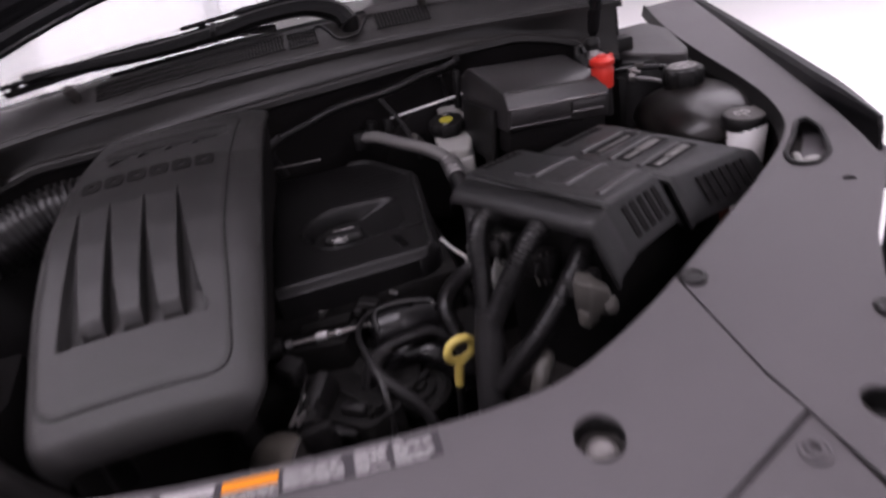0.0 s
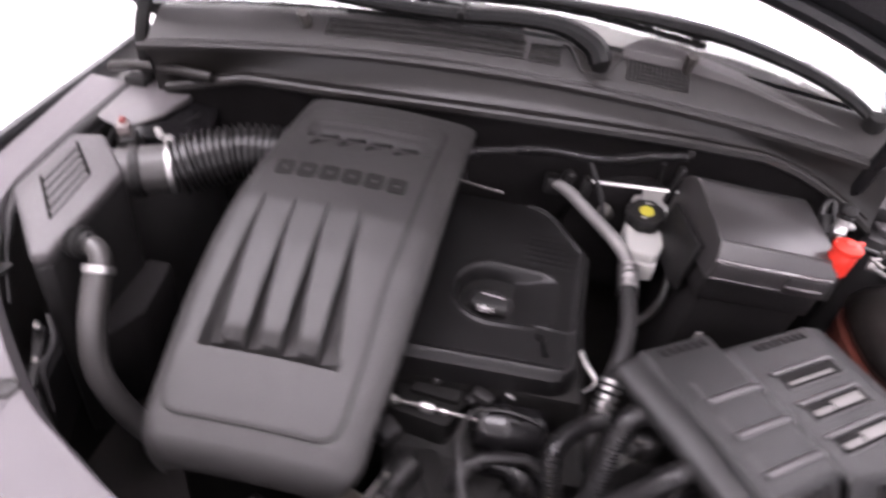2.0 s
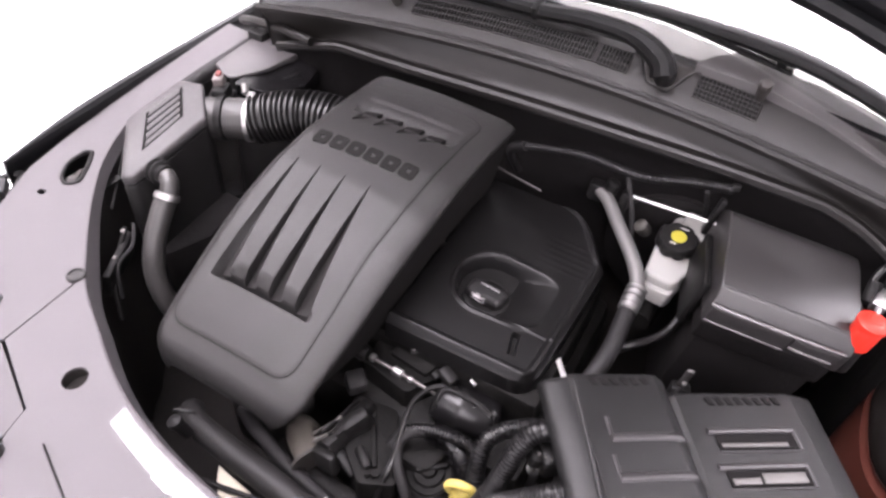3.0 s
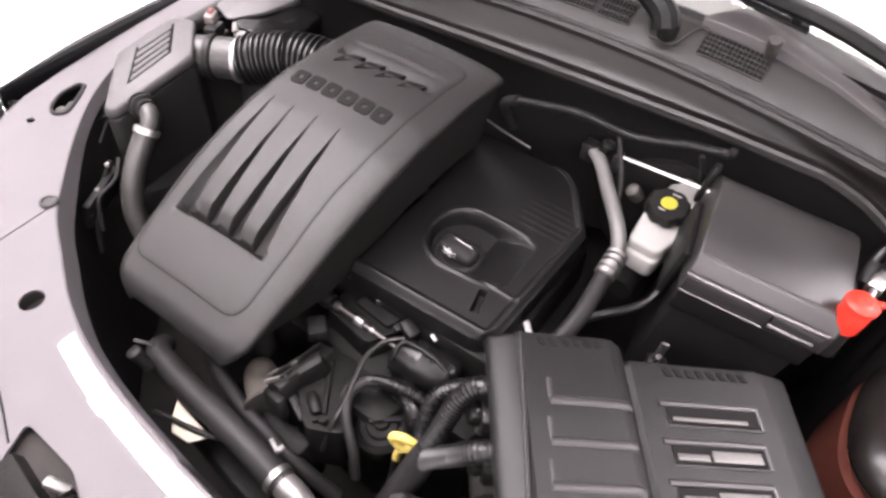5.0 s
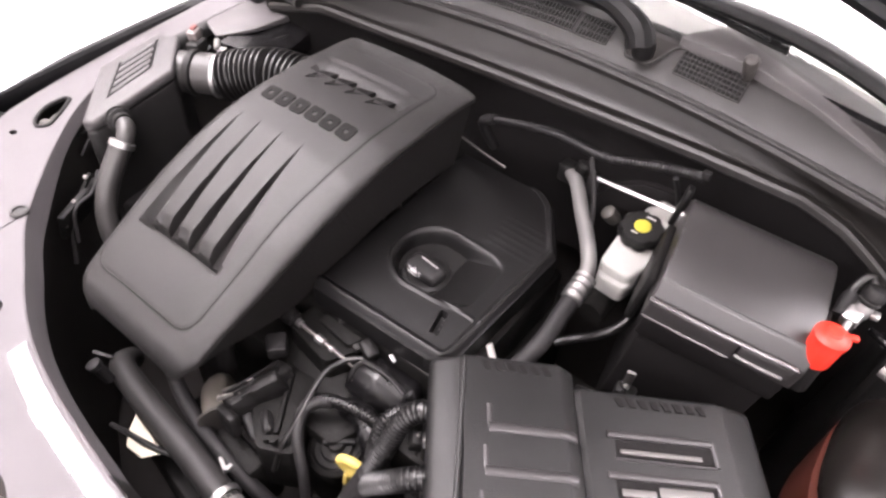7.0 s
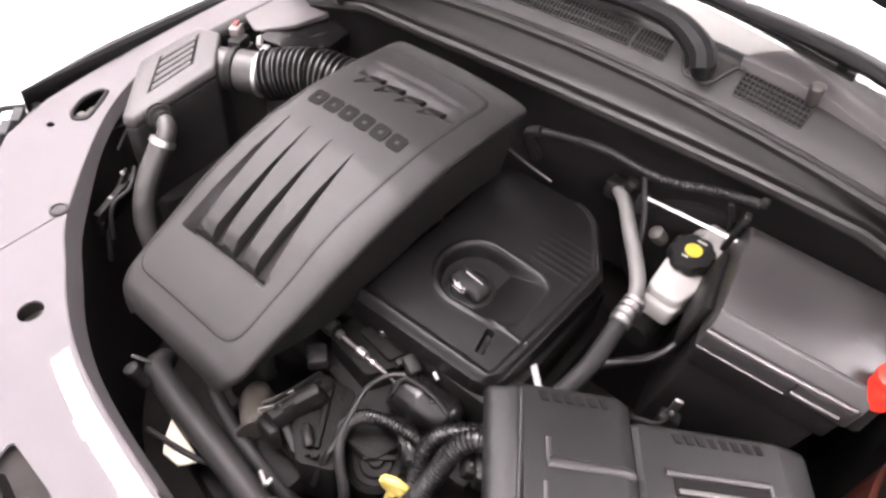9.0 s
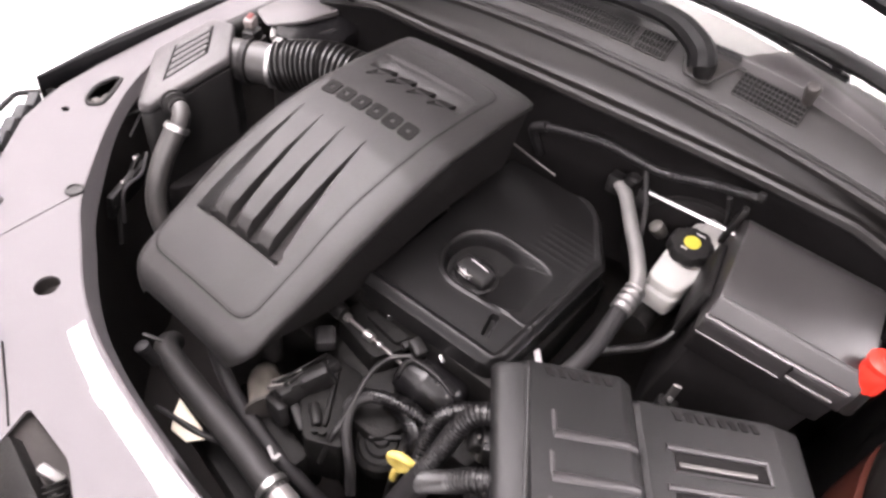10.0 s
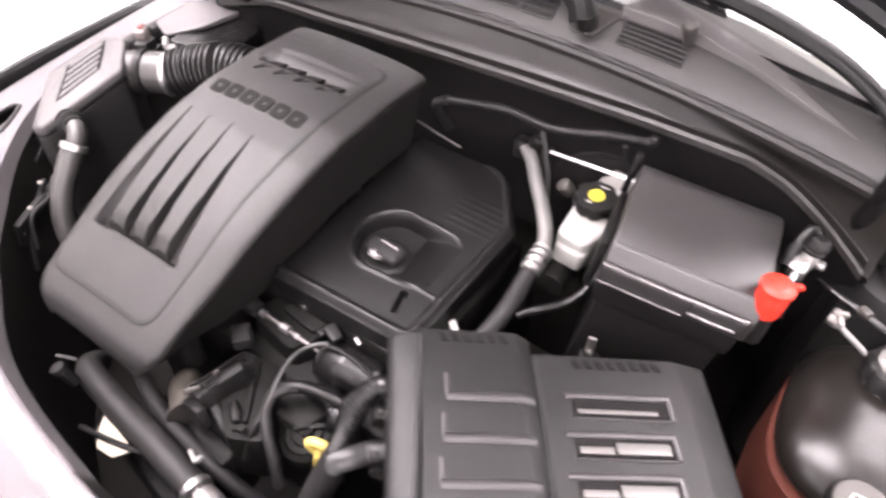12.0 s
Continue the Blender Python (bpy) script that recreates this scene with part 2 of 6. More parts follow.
def lathe(rows, at, axis=(0, 0, 1), n=28, knurl=0, bite=0.0):
    """Rows of radius and height turned about an axis; knurl: notches round the outermost rows."""
    bm = bmesh.new()
    q = V((0, 0, 1)).rotation_difference(V(axis).normalized()).to_matrix()
    top = max(r for r, _ in rows)
    rings = []
    for r, h in rows:
        ring = []
        for k in range(n):
            a = 2 * math.pi * k / n
            rr = r
            if knurl and r > 0.85 * top:
                rr = r * (1 - bite * (0.5 + 0.5 * math.cos(knurl * a)) ** 3)
            ring.append(bm.verts.new(V(at) + q @ V((rr * math.cos(a), rr * math.sin(a), h))))
        rings.append(ring)
    for a, b in zip(rings, rings[1:]):
        for k in range(n):
            bm.faces.new((a[k], a[(k + 1) % n], b[(k + 1) % n], b[k]))
    bm.faces.new(rings[0][::-1])
    bm.faces.new(rings[-1])
    return bm


def sheet(fn, nu, nv, drop):
    """A skin fn(u, v) -> point over the unit square, closed below by the same skin lowered by drop (a vector)."""
    bm = bmesh.new()
    top = [[bm.verts.new(fn(i / nu, j / nv)) for j in range(nv + 1)] for i in range(nu + 1)]
    for i in range(nu):
        for j in range(nv):
            bm.faces.new((top[i][j], top[i + 1][j], top[i + 1][j + 1], top[i][j + 1]))
    rim = [top[i][0] for i in range(nu + 1)] + [top[nu][j] for j in range(1, nv + 1)] + [top[i][nv] for i in range(nu - 1, -1, -1)] + [top[0][j] for j in range(nv - 1, 0, -1)]
    low = [bm.verts.new(v.co + V(drop(v.co) if callable(drop) else drop)) for v in rim]
    n = len(rim)
    for k in range(n):
        bm.faces.new((rim[(k + 1) % n], rim[k], low[k], low[(k + 1) % n]))
    bm.faces.new(low)
    return bm


def lerp(x, xs, ys):
    return float(np.interp(x, xs, ys))


def smooth(a, b, x):
    t = min(1.0, max(0.0, (x - a) / (b - a)))
    return t * t * (3 - 2 * t)


def circle(x, y, r, n=20, squash=1.0):
    return [(x + r * math.cos(2 * math.pi * k / n), y + squash * r * math.sin(2 * math.pi * k / n)) for k in range(n)]


def rounded(pts, r, n=4):
    """An outline with its corners rounded."""
    out = []
    m = len(pts)
    for i in range(m):
        a, b, c = V(pts[i - 1]), V(pts[i]), V(pts[(i + 1) % m])
        d = min(r, 0.45 * (a - b).length, 0.45 * (c - b).length)
        p, q = b + (a - b).normalized() * d, b + (c - b).normalized() * d
        for k in range(n + 1):
            t = k / n
            out.append(tuple((1 - t) ** 2 * p + 2 * t * (1 - t) * b + t * t * q))
    return out


def holed(outer, holes, height, thick):
    """A plate: an outline with holes, lying at height(x, y), with a thickness."""
    bm = bmesh.new()
    for loop in (outer, *holes):
        vs = [bm.verts.new((x, y, 0)) for x, y in loop]
        for i in range(len(vs)):
            bm.edges.new((vs[i], vs[(i + 1) % len(vs)]))
    bmesh.ops.triangle_fill(bm, use_beauty=True, use_dissolve=False, edges=bm.edges[:])
    bmesh.ops.recalc_face_normals(bm, faces=bm.faces)
    made = bmesh.ops.extrude_face_region(bm, geom=bm.faces[:])
    low = {v for v in made["geom"] if isinstance(v, bmesh.types.BMVert)}
    for v in bm.verts:
        v.co.z = height(v.co.x, v.co.y) - (thick if v in low else 0)
    bmesh.ops.recalc_face_normals(bm, faces=bm.faces)
    return bm
# ---------------------------------------------------------------- the hall round the car
X0, X1, Y0, Y1 = -7.0, 5.0, -6.5, 8.0
tagged(part("floor", box(((X0 + X1) / 2, (Y0 + Y1) / 2, -0.05), (X1 - X0 + 0.4, Y1 - Y0 + 0.4, 0.1), 0), HALL_FLOOR), "pale polished floor of a bright car hall", "floor", kind="structure")
for name, c, s in (
    ("wall_north", (-1, Y1 + 0.1, 1.8), (12.4, 0.2, 3.596)),
    ("wall_south_sill", (-1, Y0 - 0.1, 0.2), (12.4, 0.2, 0.396)),
    ("wall_south_head", (-1, Y0 - 0.1, 3.35), (12.4, 0.2, 0.496)),
    ("wall_south_left", (-5.3, Y0 - 0.1, 1.75), (3.8, 0.2, 2.696)),
    ("wall_south_right", (4.3, Y0 - 0.1, 1.75), (1.8, 0.2, 2.696)),
    ("wall_west", (X0 - 0.1, 0.75, 1.8), (0.2, 14.496, 3.596)),
    ("wall_east_sill", (X1 + 0.1, 0.75, 0.2), (0.2, 14.496, 0.396)),
    ("wall_east_head", (X1 + 0.1, 0.75, 3.35), (0.2, 14.496, 0.496)),
    ("wall_east_near", (X1 + 0.1, -4.75, 1.75), (0.2, 3.496, 2.696)),
    ("wall_east_far", (X1 + 0.1, 7.0, 1.75), (0.2, 1.996, 2.696)),
):
    tagged(part(name, box(c, s, 0), HALL_WALL), "plain white painted wall of the car hall", "wall", kind="structure")
tagged(part("ceiling", box((-1, 0.75, CEILING_Z + 0.1), (12.4, 14.9, 0.196), 0), HALL_WALL), "plain white ceiling", "ceiling", kind="structure")
# unseen panels: some follow glare, the rest are added to shape the light
for x, y, pw, pl, watts in PANELS:
    lamp = thing("ceiling_light", "large white light panel, unseen, placed for the light, slim metal frame", "ceiling light", (x, y, CEILING_Z - 0.03), "ceiling lights")
    part("diffuser", box((x, y, CEILING_Z - 0.02), (pw, pl, 0.02), 0), PANEL_GLOW, lamp)
    for sx in (-1, 1):
        part("frame_side", box((x + sx * (pw / 2 + 0.02), y, CEILING_Z - 0.018), (0.036, pl + 0.08, 0.03), 0.003), WHITE, lamp)
    for sy in (-1, 1):
        part("frame_end", box((x, y + sy * (pl / 2 + 0.02), CEILING_Z - 0.018), (pw, 0.036, 0.03), 0.003), WHITE, lamp)
    data = bpy.data.lights.new("panel_light", "AREA")
    data.shape, data.size, data.size_y, data.energy, data.color = "RECTANGLE", pw, pl, watts, (1.0, 0.96, 0.95)
    ob = new("panel_light", data)
    ob.location = (x, y, CEILING_Z - 0.04)
# unseen glazing, added so that light comes low from the front
window = thing("added_window_1", "wide unseen glazed front with slim frames, added for front light", "window", (0, Y0 - 0.1, 0.4), kind="structure")
for k in range(5):
    part("window_frame", box((-3.4 + 1.7 * k, Y0 - 0.1, 1.75), (0.06, 0.08, 2.7), 0.004), WHITE, window)
for k in range(4):
    pane = part("pane", box((-2.55 + 1.7 * k, Y0 - 0.1, 1.75), (1.63, 0.012, 2.69), 0), GLASS, window)
    pane.visible_shadow = False
# another unseen window, added to make the hall's right side bright
side_window = thing("added_window_2", "long unseen glazed side with slim frames, added for side light", "window", (X1 + 0.1, 1.5, 0.4), kind="structure")
for k in range(6):
    part("window_frame", box((X1 + 0.1, -2.97 + 1.788 * k, 1.75), (0.08, 0.06, 2.7), 0.004), WHITE, side_window)
for k in range(5):
    pane = part("pane", box((X1 + 0.1, -2.076 + 1.788 * k, 1.75), (0.012, 1.72, 2.69), 0), GLASS, side_window)
    pane.visible_shadow = False
# area lamp in the added side opening
side_sky = bpy.data.lights.new("side_fill", "AREA")
side_sky.shape, side_sky.size, side_sky.size_y, side_sky.energy, side_sky.color = "RECTANGLE", 8.8, 2.6, SIDE_FILL, (1.0, 0.98, 0.98)
side_ob = new("side_fill", side_sky)
side_ob.matrix_world = look((X1 - 0.02, 1.5, 1.75), (0, 1.5, 1.75))
# area lamp in the added front opening
sky = bpy.data.lights.new("front_fill", "AREA")
sky.shape, sky.size, sky.size_y, sky.energy, sky.color = "RECTANGLE", 6.6, 2.6, FRONT_FILL, (1.0, 0.98, 0.97)
sky_ob = new("front_fill", sky)
sky_ob.matrix_world = look((0, Y0 + 0.02, 1.75), (0, 0, 1.3))
grate = thing("floor_grate", "grey steel drain grate let into the pale floor", "grate", (-5.4, 6.2, 0.0))
for x in (-5.95, -4.85):
    part("frame_side", box((x, 6.2, 0.006), (0.06, 2.4, 0.012), 0.002), GRATE, grate)
for k in range(18):
    part("bar", box((-5.4, 5.1 + 0.13 * k, 0.007), (1.0, 0.06, 0.012), 0.002), GRATE, grate)
door = thing("door_1", "dark framed glass door in the far wall of the hall", "door", (-1.1, Y1, 0.0), kind="structure")
for x, w in ((-1.15, 0.20), (0.05, 0.10)):
    part("door_post", box((x, Y1 - 0.04, 1.1), (w, 0.08, 2.2), 0.004), GRATE, door)
part("door_head", box((-0.55, Y1 - 0.04, 2.15), (1.1, 0.08, 0.10), 0.004), GRATE, door)
part("pane", box((-0.52, Y1 - 0.03, 1.05), (1.0, 0.012, 2.06), 0), HALL_WALL, door)
# ---------------------------------------------------------------- the car's body round the engine bay
def deck(x, y):
    """The height of the plastic covers that frame the bay."""
    return 0.97 + 0.1 * y - 0.10 * max(0.0, -y - 0.16) - 0.05 * max(0.0, abs(x) - 0.62)


# The bay's inner rim, from the middle of the front to the cowl on either side.
RIM_X = (0.0, 0.10, 0.175, 0.235, 0.305, 0.372, 0.443, 0.53, 0.605, 0.665, 0.705, 0.735, 0.757, 0.778, 0.800, 0.830, 0.868)
RIM_Y = (-0.140, -0.146, -0.146, -0.136, -0.102, -0.061, -0.012, 0.049, 0.105, 0.158, 0.208, 0.278, 0.370, 0.530, 0.67, 0.80, 0.93)
RIM_LX = (0.0, 0.095, 0.167, 0.234, 0.301, 0.368, 0.434, 0.506, 0.578, 0.636, 0.676, 0.698, 0.706, 0.709, 0.706)
RIM_LY = (-0.140, -0.130, -0.119, -0.103, -0.077, -0.042, -0.006, 0.055, 0.126, 0.195, 0.262, 0.325, 0.410, 0.51, 0.68)
RR = [(p.x, p.y) for p in spline([(x, y, 0) for x, y in zip(RIM_X, RIM_Y)], 0.02)]
RL = [(-p.x, p.y) for p in spline([(x, y, 0) for x, y in zip(RIM_LX, RIM_LY)], 0.02)]
# The wing's outer top edge: distance from the car's middle, by y.
EDGE_R = ((0.115, 0.21, 0.40, 0.65, 0.93), (0.781, 0.814, 0.868, 0.936, 1.010))
EDGE_L = ((0.095, 0.25, 0.43, 0.60, 0.93), (0.757, 0.786, 0.802, 0.812, 0.828))

body = thing("car_body", "black car front end with open engine bay and grey trim covers", "car body", (0, 0.2, 0.0))


def cut(line, a, b):
    return [p for p in line if a <= abs(p[0]) <= b]


GAP = 0.0012
SEAM_R, SEAM_L = 0.388, 0.452
# middle cover, between the two seams
inner = [(SEAM_R - GAP, lerp(SEAM_R, [p[0] for p in RR], [p[1] for p in RR]))] + cut(RR, 0, SEAM_R - 0.01)[::-1] + cut(RL, 0.002, SEAM_L - 0.01) + [(-SEAM_L + GAP, lerp(SEAM_L, [-p[0] for p in RL], [p[1] for p in RL]))]
front = [(-SEAM_L + GAP, -0.120), (-0.339, -0.1705), (-0.3335, -0.2055), (-0.30, -0.25), (-0.30, -0.34), (-0.15, -0.375), (0.15, -0.375), (0.272, -0.355), (0.277, -0.2888), (0.3945, -0.2353), (SEAM_R - GAP, -0.20)]
latch_hole = rounded([(-0.176, -0.210), (-0.150, -0.285), (-0.02, -0.285), (-0.03, -0.236), (-0.085, -0.212)][::-1], 0.01)
hole_a, hole_b = circle(0.231, -0.203, 0.0215, 24), circle(-0.322, -0.112, 0.0165, 24)
part("radiator_cover", holed(inner + front, [latch_hole, hole_a, hole_b], deck, 0.004), SHROUD, body, "grey grained plastic cover over the radiator")
part("front_strip", holed([(0.280, -0.2905), (0.398, -0.2375), (0.404, -0.31), (0.38, -0.36), (0.282, -0.372)], [circle(0.378, -0.266, 0.004, 12)], lambda x, y: deck(x, y) - 0.004, 0.004), SHROUD, body)
part("front_strip", holed([(-0.4545, -0.1245), (-0.3425, -0.1735), (-0.3375, -0.207), (-0.36, -0.27), (-0.50, -0.24), (-0.495, -0.157)], [], lambda x, y: deck(x, y) - 0.004, 0.004), SHROUD, body)
part("moulded_seam", sweep([V((x, y, deck(x, y) + 0.0003)) for x, y in ((-0.282, -0.190), (-0.245, -0.205), (-0.208, -0.220), (-0.172, -0.236))], 0.0013, 6), LINING, body)
part("rubber_stop", lathe([(0.0120, -0.004), (0.0120, 0.008), (0.0105, 0.011), (0.0060, 0.011), (0.0050, 0.007), (0.002, 0.007)], (-0.326, -0.226, deck(-0.326, -0.226)), n=20), COVER, body, "black rubber stop for the hood")
for sgn, rim, seam in ((1, RR, SEAM_R), (-1, RL, SEAM_L)):
    xs, ys = [abs(p[0]) for p in rim], [p[1] for p in rim]
    back = 0.93 if sgn > 0 else 0.67
    ins = [(sgn * (seam + GAP), lerp(seam, xs, ys))] + [p for p in rim if abs(p[0]) > seam + 0.012 and p[1] < back and (p[1] > 0.01 or abs(p[0]) > seam)]
    edge_y, edge_x = EDGE_R if sgn > 0 else EDGE_L
    outer = [(lerp(y, edge_y, edge_x) - 0.028, y) for y in ((0.93, 0.80, 0.67) if sgn > 0 else (0.67,)) + (0.55, 0.43, 0.32, 0.21, 0.125)] + ([(0.69, 0.035), (0.62, -0.03), (0.535, -0.105)] if sgn < 0 else [(0.728, 0.055), (0.676, -0.002), (0.602, -0.076), (0.560, -0.130)])
    tail = [(0.536, -0.19), (0.50, -0.28), (0.44, -0.34), (0.4115, -0.33), (0.3965, -0.2345), (SEAM_R + GAP, -0.19)] if sgn > 0 else [(0.53, -0.13), (0.49, -0.150), (SEAM_L + GAP, -0.121)]
    out = [(sgn * x, y) for x, y in outer + tail]
    slot = rounded([(sgn * x, y) for x, y in ((0.628, 0.090), (0.650, 0.078), (0.688, 0.098), (0.727, 0.165), (0.732, 0.200), (0.714, 0.196), (0.676, 0.154), (0.636, 0.116))] if sgn > 0 else [(sgn * x, y) for x, y in ((0.624, 0.140), (0.640, 0.124), (0.662, 0.132), (0.686, 0.165), (0.684, 0.200), (0.672, 0.206), (0.650, 0.180))], 0.014)
    part("slot_bezel", sweep([V((x, y, deck(x, y) + 0.001)) for x, y in slot + slot[:1]], 0.0036 if sgn > 0 else 0.0036, 8), BLACK, body, "dark raised rim round the lamp slot")
    small = circle(sgn * 0.66, 0.034 if sgn > 0 else 0.094, 0.0085, 14, 0.7)
    part("side_cover", holed(ins + out, [slot, small] + ([circle(0.452, -0.250, 0.017, 20)] if sgn > 0 else []), deck, 0.004), SHROUD, body, "grey grained plastic cover beside the wing")
    if sgn > 0:
        part("slot_backing", prism([(0.635, 0.045), (0.78, 0.03), (0.815, 0.26), (0.748, 0.262), (0.700, 0.190), (0.635, 0.130)], lambda x, y: deck(x, y) - 0.030, lambda x, y: deck(x, y) - 0.024, 0.001), SHROUD, body)
    else:
        part("slot_backing", box((-0.664, 0.165, deck(0.66, 0.16) - 0.040), (0.078, 0.10, 0.006), 0.002), BLACK, body)
    # lamp adjuster in the slot
    part("lamp_adjuster", join(box((sgn * 0.675, 0.105, deck(0.66, 0.1) - 0.022), (0.026, 0.03, 0.03), 0.006, (0, 10, 25)), tube([(0.655, 0.10, 0.945), (0.67, 0.135, 0.962), (0.685, 0.165, 0.948)], 0.006, 8)) if sgn > 0 else join(lathe([(0.009, -0.03), (0.010, -0.006), (0.006, -0.002), (0.002, -0.002)], (-0.646, 0.143, 0.985), (0.1, 0.1, 1), 14), tube([(-0.652, 0.150, 0.972), (-0.658, 0.166, 0.976), (-0.662, 0.176, 0.968)], 0.004, 8)), MILKY if sgn > 0 else GREYED, body)
    # turned-down lip along the bay
    line = [V((x, y, deck(x, y))) for x, y in rim]
    bm = bmesh.new()
    rows = []
    for i, p in enumerate(line):
        d = (line[min(i + 1, len(line) - 1)] - line[max(i - 1, 0)]).normalized()
        n = V((-d.y, d.x, 0)).normalized()
        if n.y * 1.0 + n.x * -sgn * 0.8 < 0:
            n = -n
        f = 1 - 0.40 * smooth(-0.02, 0.15, p.y)
        rows.append([bm.verts.new(p + n * a * f + V((0, 0, b * f))) for a, b in ((0.0, -0.0002), (0.0022, -0.0010), (0.0034, -0.0046), (0.0125, -0.040), (0.0100, -0.041), (0.0005, -0.006))])
    for a, b in zip(rows, rows[1:]):
        for k in range(6):
            bm.faces.new((a[k], a[(k + 1) % 6], b[(k + 1) % 6], b[k]))
    bm.faces.new(rows[0])
    bm.faces.new(rows[-1][::-1])
    part("bay_edge_lip", bm, SHROUD if sgn < 0 else BLACK, body)
    # black rubber seal, then the bay's inner wall
    bm = bmesh.new()
    rows = [[bm.verts.new((p.x + sgn * o, p.y - (0.0 if p.y > 0.1 else o), z)) for o, z in ((0.004, p.z - 0.02), (0.02, 0.80), (0.02, 0.42), (0.05, 0.42), (0.05, p.z - 0.03))] for p in line[::2]]
    for a, b in zip(rows, rows[1:]):
        for k in range(5):
            bm.faces.new((a[k], a[(k + 1) % 5], b[(k + 1) % 5], b[k]))
    bm.faces.new(rows[0])
    bm.faces.new(rows[-1][::-1])
    part("inner_wall", bm, BAY, body)
    # wing: a rolled edge that falls to the wheel arch
    edge = spline([(sgn * (lerp(y, edge_y, edge_x) - 0.006), y, 0.992 + 0.045 * y) for y in (0.93, 0.80, 0.65, 0.5, 0.40, 0.30, 0.21, 0.115 if sgn > 0 else 0.095)], 0.03)
    bm = bmesh.new()
    rows = []
    for n, p in enumerate(edge):
        f = min(1.0, 0.25 + 0.15 * (len(edge) - 1 - n))
        rows.append([bm.verts.new((p.x + sgn * a * f, p.y, p.z + b * f)) for a, b in ((-0.020, -0.04), (-0.020, 0.002), (-0.014, 0.009), (-0.003, 0.010), (0.006, 0.004), (0.022, -0.06), (0.04, -0.45), (0.01, -0.45), (-0.006, -0.06))])
    for a, b in zip(rows, rows[1:]):
        for k in range(9):
            bm.faces.new((a[k], a[(k + 1) % 9], b[(k + 1) % 9], b[k]))
    bm.faces.new(rows[0])
    bm.faces.new(rows[-1][::-1])
    part("wing", bm, PAINT, body, "glossy black painted wing")
    if sgn < 0:
        part("wing_gutter", sweep([V((x + 0.012, y, deck(x, y) - 0.012 - 0.05 * smooth(0.32, 0.16, y))) for x, y in reversed(rim) if 0.14 < y < 0.66][::2], lambda s: 0.015 - 0.0125 * smooth(0.30, 0.46, s), 10), RUBBER, body)
    else:
        part("tower_housing", box((0.705, 0.69, 0.895), (0.17, 0.25, 0.21), 0.01), BLACK, body)
    # strut tower top, a flat rounded grey pad
    tower = rounded([(-0.668, 0.505), (-0.676, 0.63), (-0.600, 0.695), (-0.555, 0.625), (-0.568, 0.545), (-0.605, 0.480)][::-1] if sgn < 0 else [(0.662, 0.600), (0.735, 0.520), (0.756, 0.545), (0.800, 0.700), (0.79, 0.78), (0.70, 0.78), (0.648, 0.66)], 0.012)
    part("strut_tower_pad", prism(tower, 1.031 if sgn < 0 else 1.005, lambda x, y: (1.040 if sgn < 0 else 1.030) + 0.06 * (y - 0.55), 0.010, 3), TOWER if sgn < 0 else LID, body, "smooth rounded pad over the strut tower")
    part("strut_tower", lathe([(0.10, 0.0), (0.085, 0.38), (0.070, 0.412)], (sgn * 0.60 if sgn < 0 else 0.69, 0.59 if sgn < 0 else 0.63, 0.61), n=24), BLACK, body)
    if sgn < 0:
        flank = rounded([(-0.585, 0.700), (-0.514, 0.645), (-0.500, 0.580), (-0.530, 0.505), (-0.590, 0.472), (-0.600, 0.58)][::-1], 0.012)
        part("tower_flank", prism(flank, 0.98, lambda x, y: 1.036 + 0.06 * (y - 0.55) - 0.32 * max(0.0, x + 0.585), 0.008, 3), GLOSSY, body, "dark sloping flank of the strut tower")
    # headlamp: a dark tray with a row of grey lens cells
    run = [(0.756, 0.106), (0.714, 0.043), (0.648, -0.026), (0.580, -0.092), (0.537, -0.152)] if sgn < 0 else [(0.812, 0.105), (0.764, 0.035), (0.706, -0.028), (0.632, -0.102), (0.588, -0.165)]
    far = [(x + 0.034, y - 0.040) for x, y in run]
    near = [(x - 0.012, y + 0.012) for x, y in run]
    lens = rounded([(sgn * x, y) for x, y in near + far[::-1]], 0.012)
    lamp = part("headlamp", prism(lens, 0.72, lambda x, y: deck(x, y) - 0.036, 0.004), BAY, body, "headlamp with a row of clear grey lens cells")
    part("lamp_rim", sweep([V((x, y, deck(x, y) - 0.010)) for x, y in lens + lens[:1]], 0.0055, 8), BLACK, lamp)
    steps = spline([(sgn * (x + 0.010), y - 0.014, deck(x, y) - 0.022) for x, y in run], 0.004)
    for k in range(9):
        p = steps[int((k + 0.5) / 9 * (len(steps) - 1))]
        part("lens_cell", box(p, (0.020, 0.036, 0.022), 0.006, (12, 0, sgn * -44)), CELL, lamp)

# clips, screws and the things in the holes
for x, y in ((0.403, -0.058), (-0.462, 0.003), (0.53, -0.17), (-0.525, -0.088)):
    part("push_clip", lathe([(0.0140, -0.002), (0.0140, 0.0022), (0.0125, 0.0040), (0.0092, 0.0046), (0.0080, 0.0026), (0.002, 0.0026)], (x, y, deck(x, y)), n=20), COVER, body)
part("hole_cup", lathe([(0.019, -0.030), (0.019, -0.004), (0.0172, -0.004), (0.0165, -0.026), (0.009, -0.026), (0.008, -0.016), (0.002, -0.015)], (0.452, -0.250, deck(0.452, -0.25)), n=20), BLACK, body)
part("hole_sleeve", lathe([(0.0225, -0.04), (0.023, -0.003), (0.021, -0.004), (0.0205, -0.04)], (0.231, -0.203, deck(0.2, -0.2)), n=24), BLACK, body)
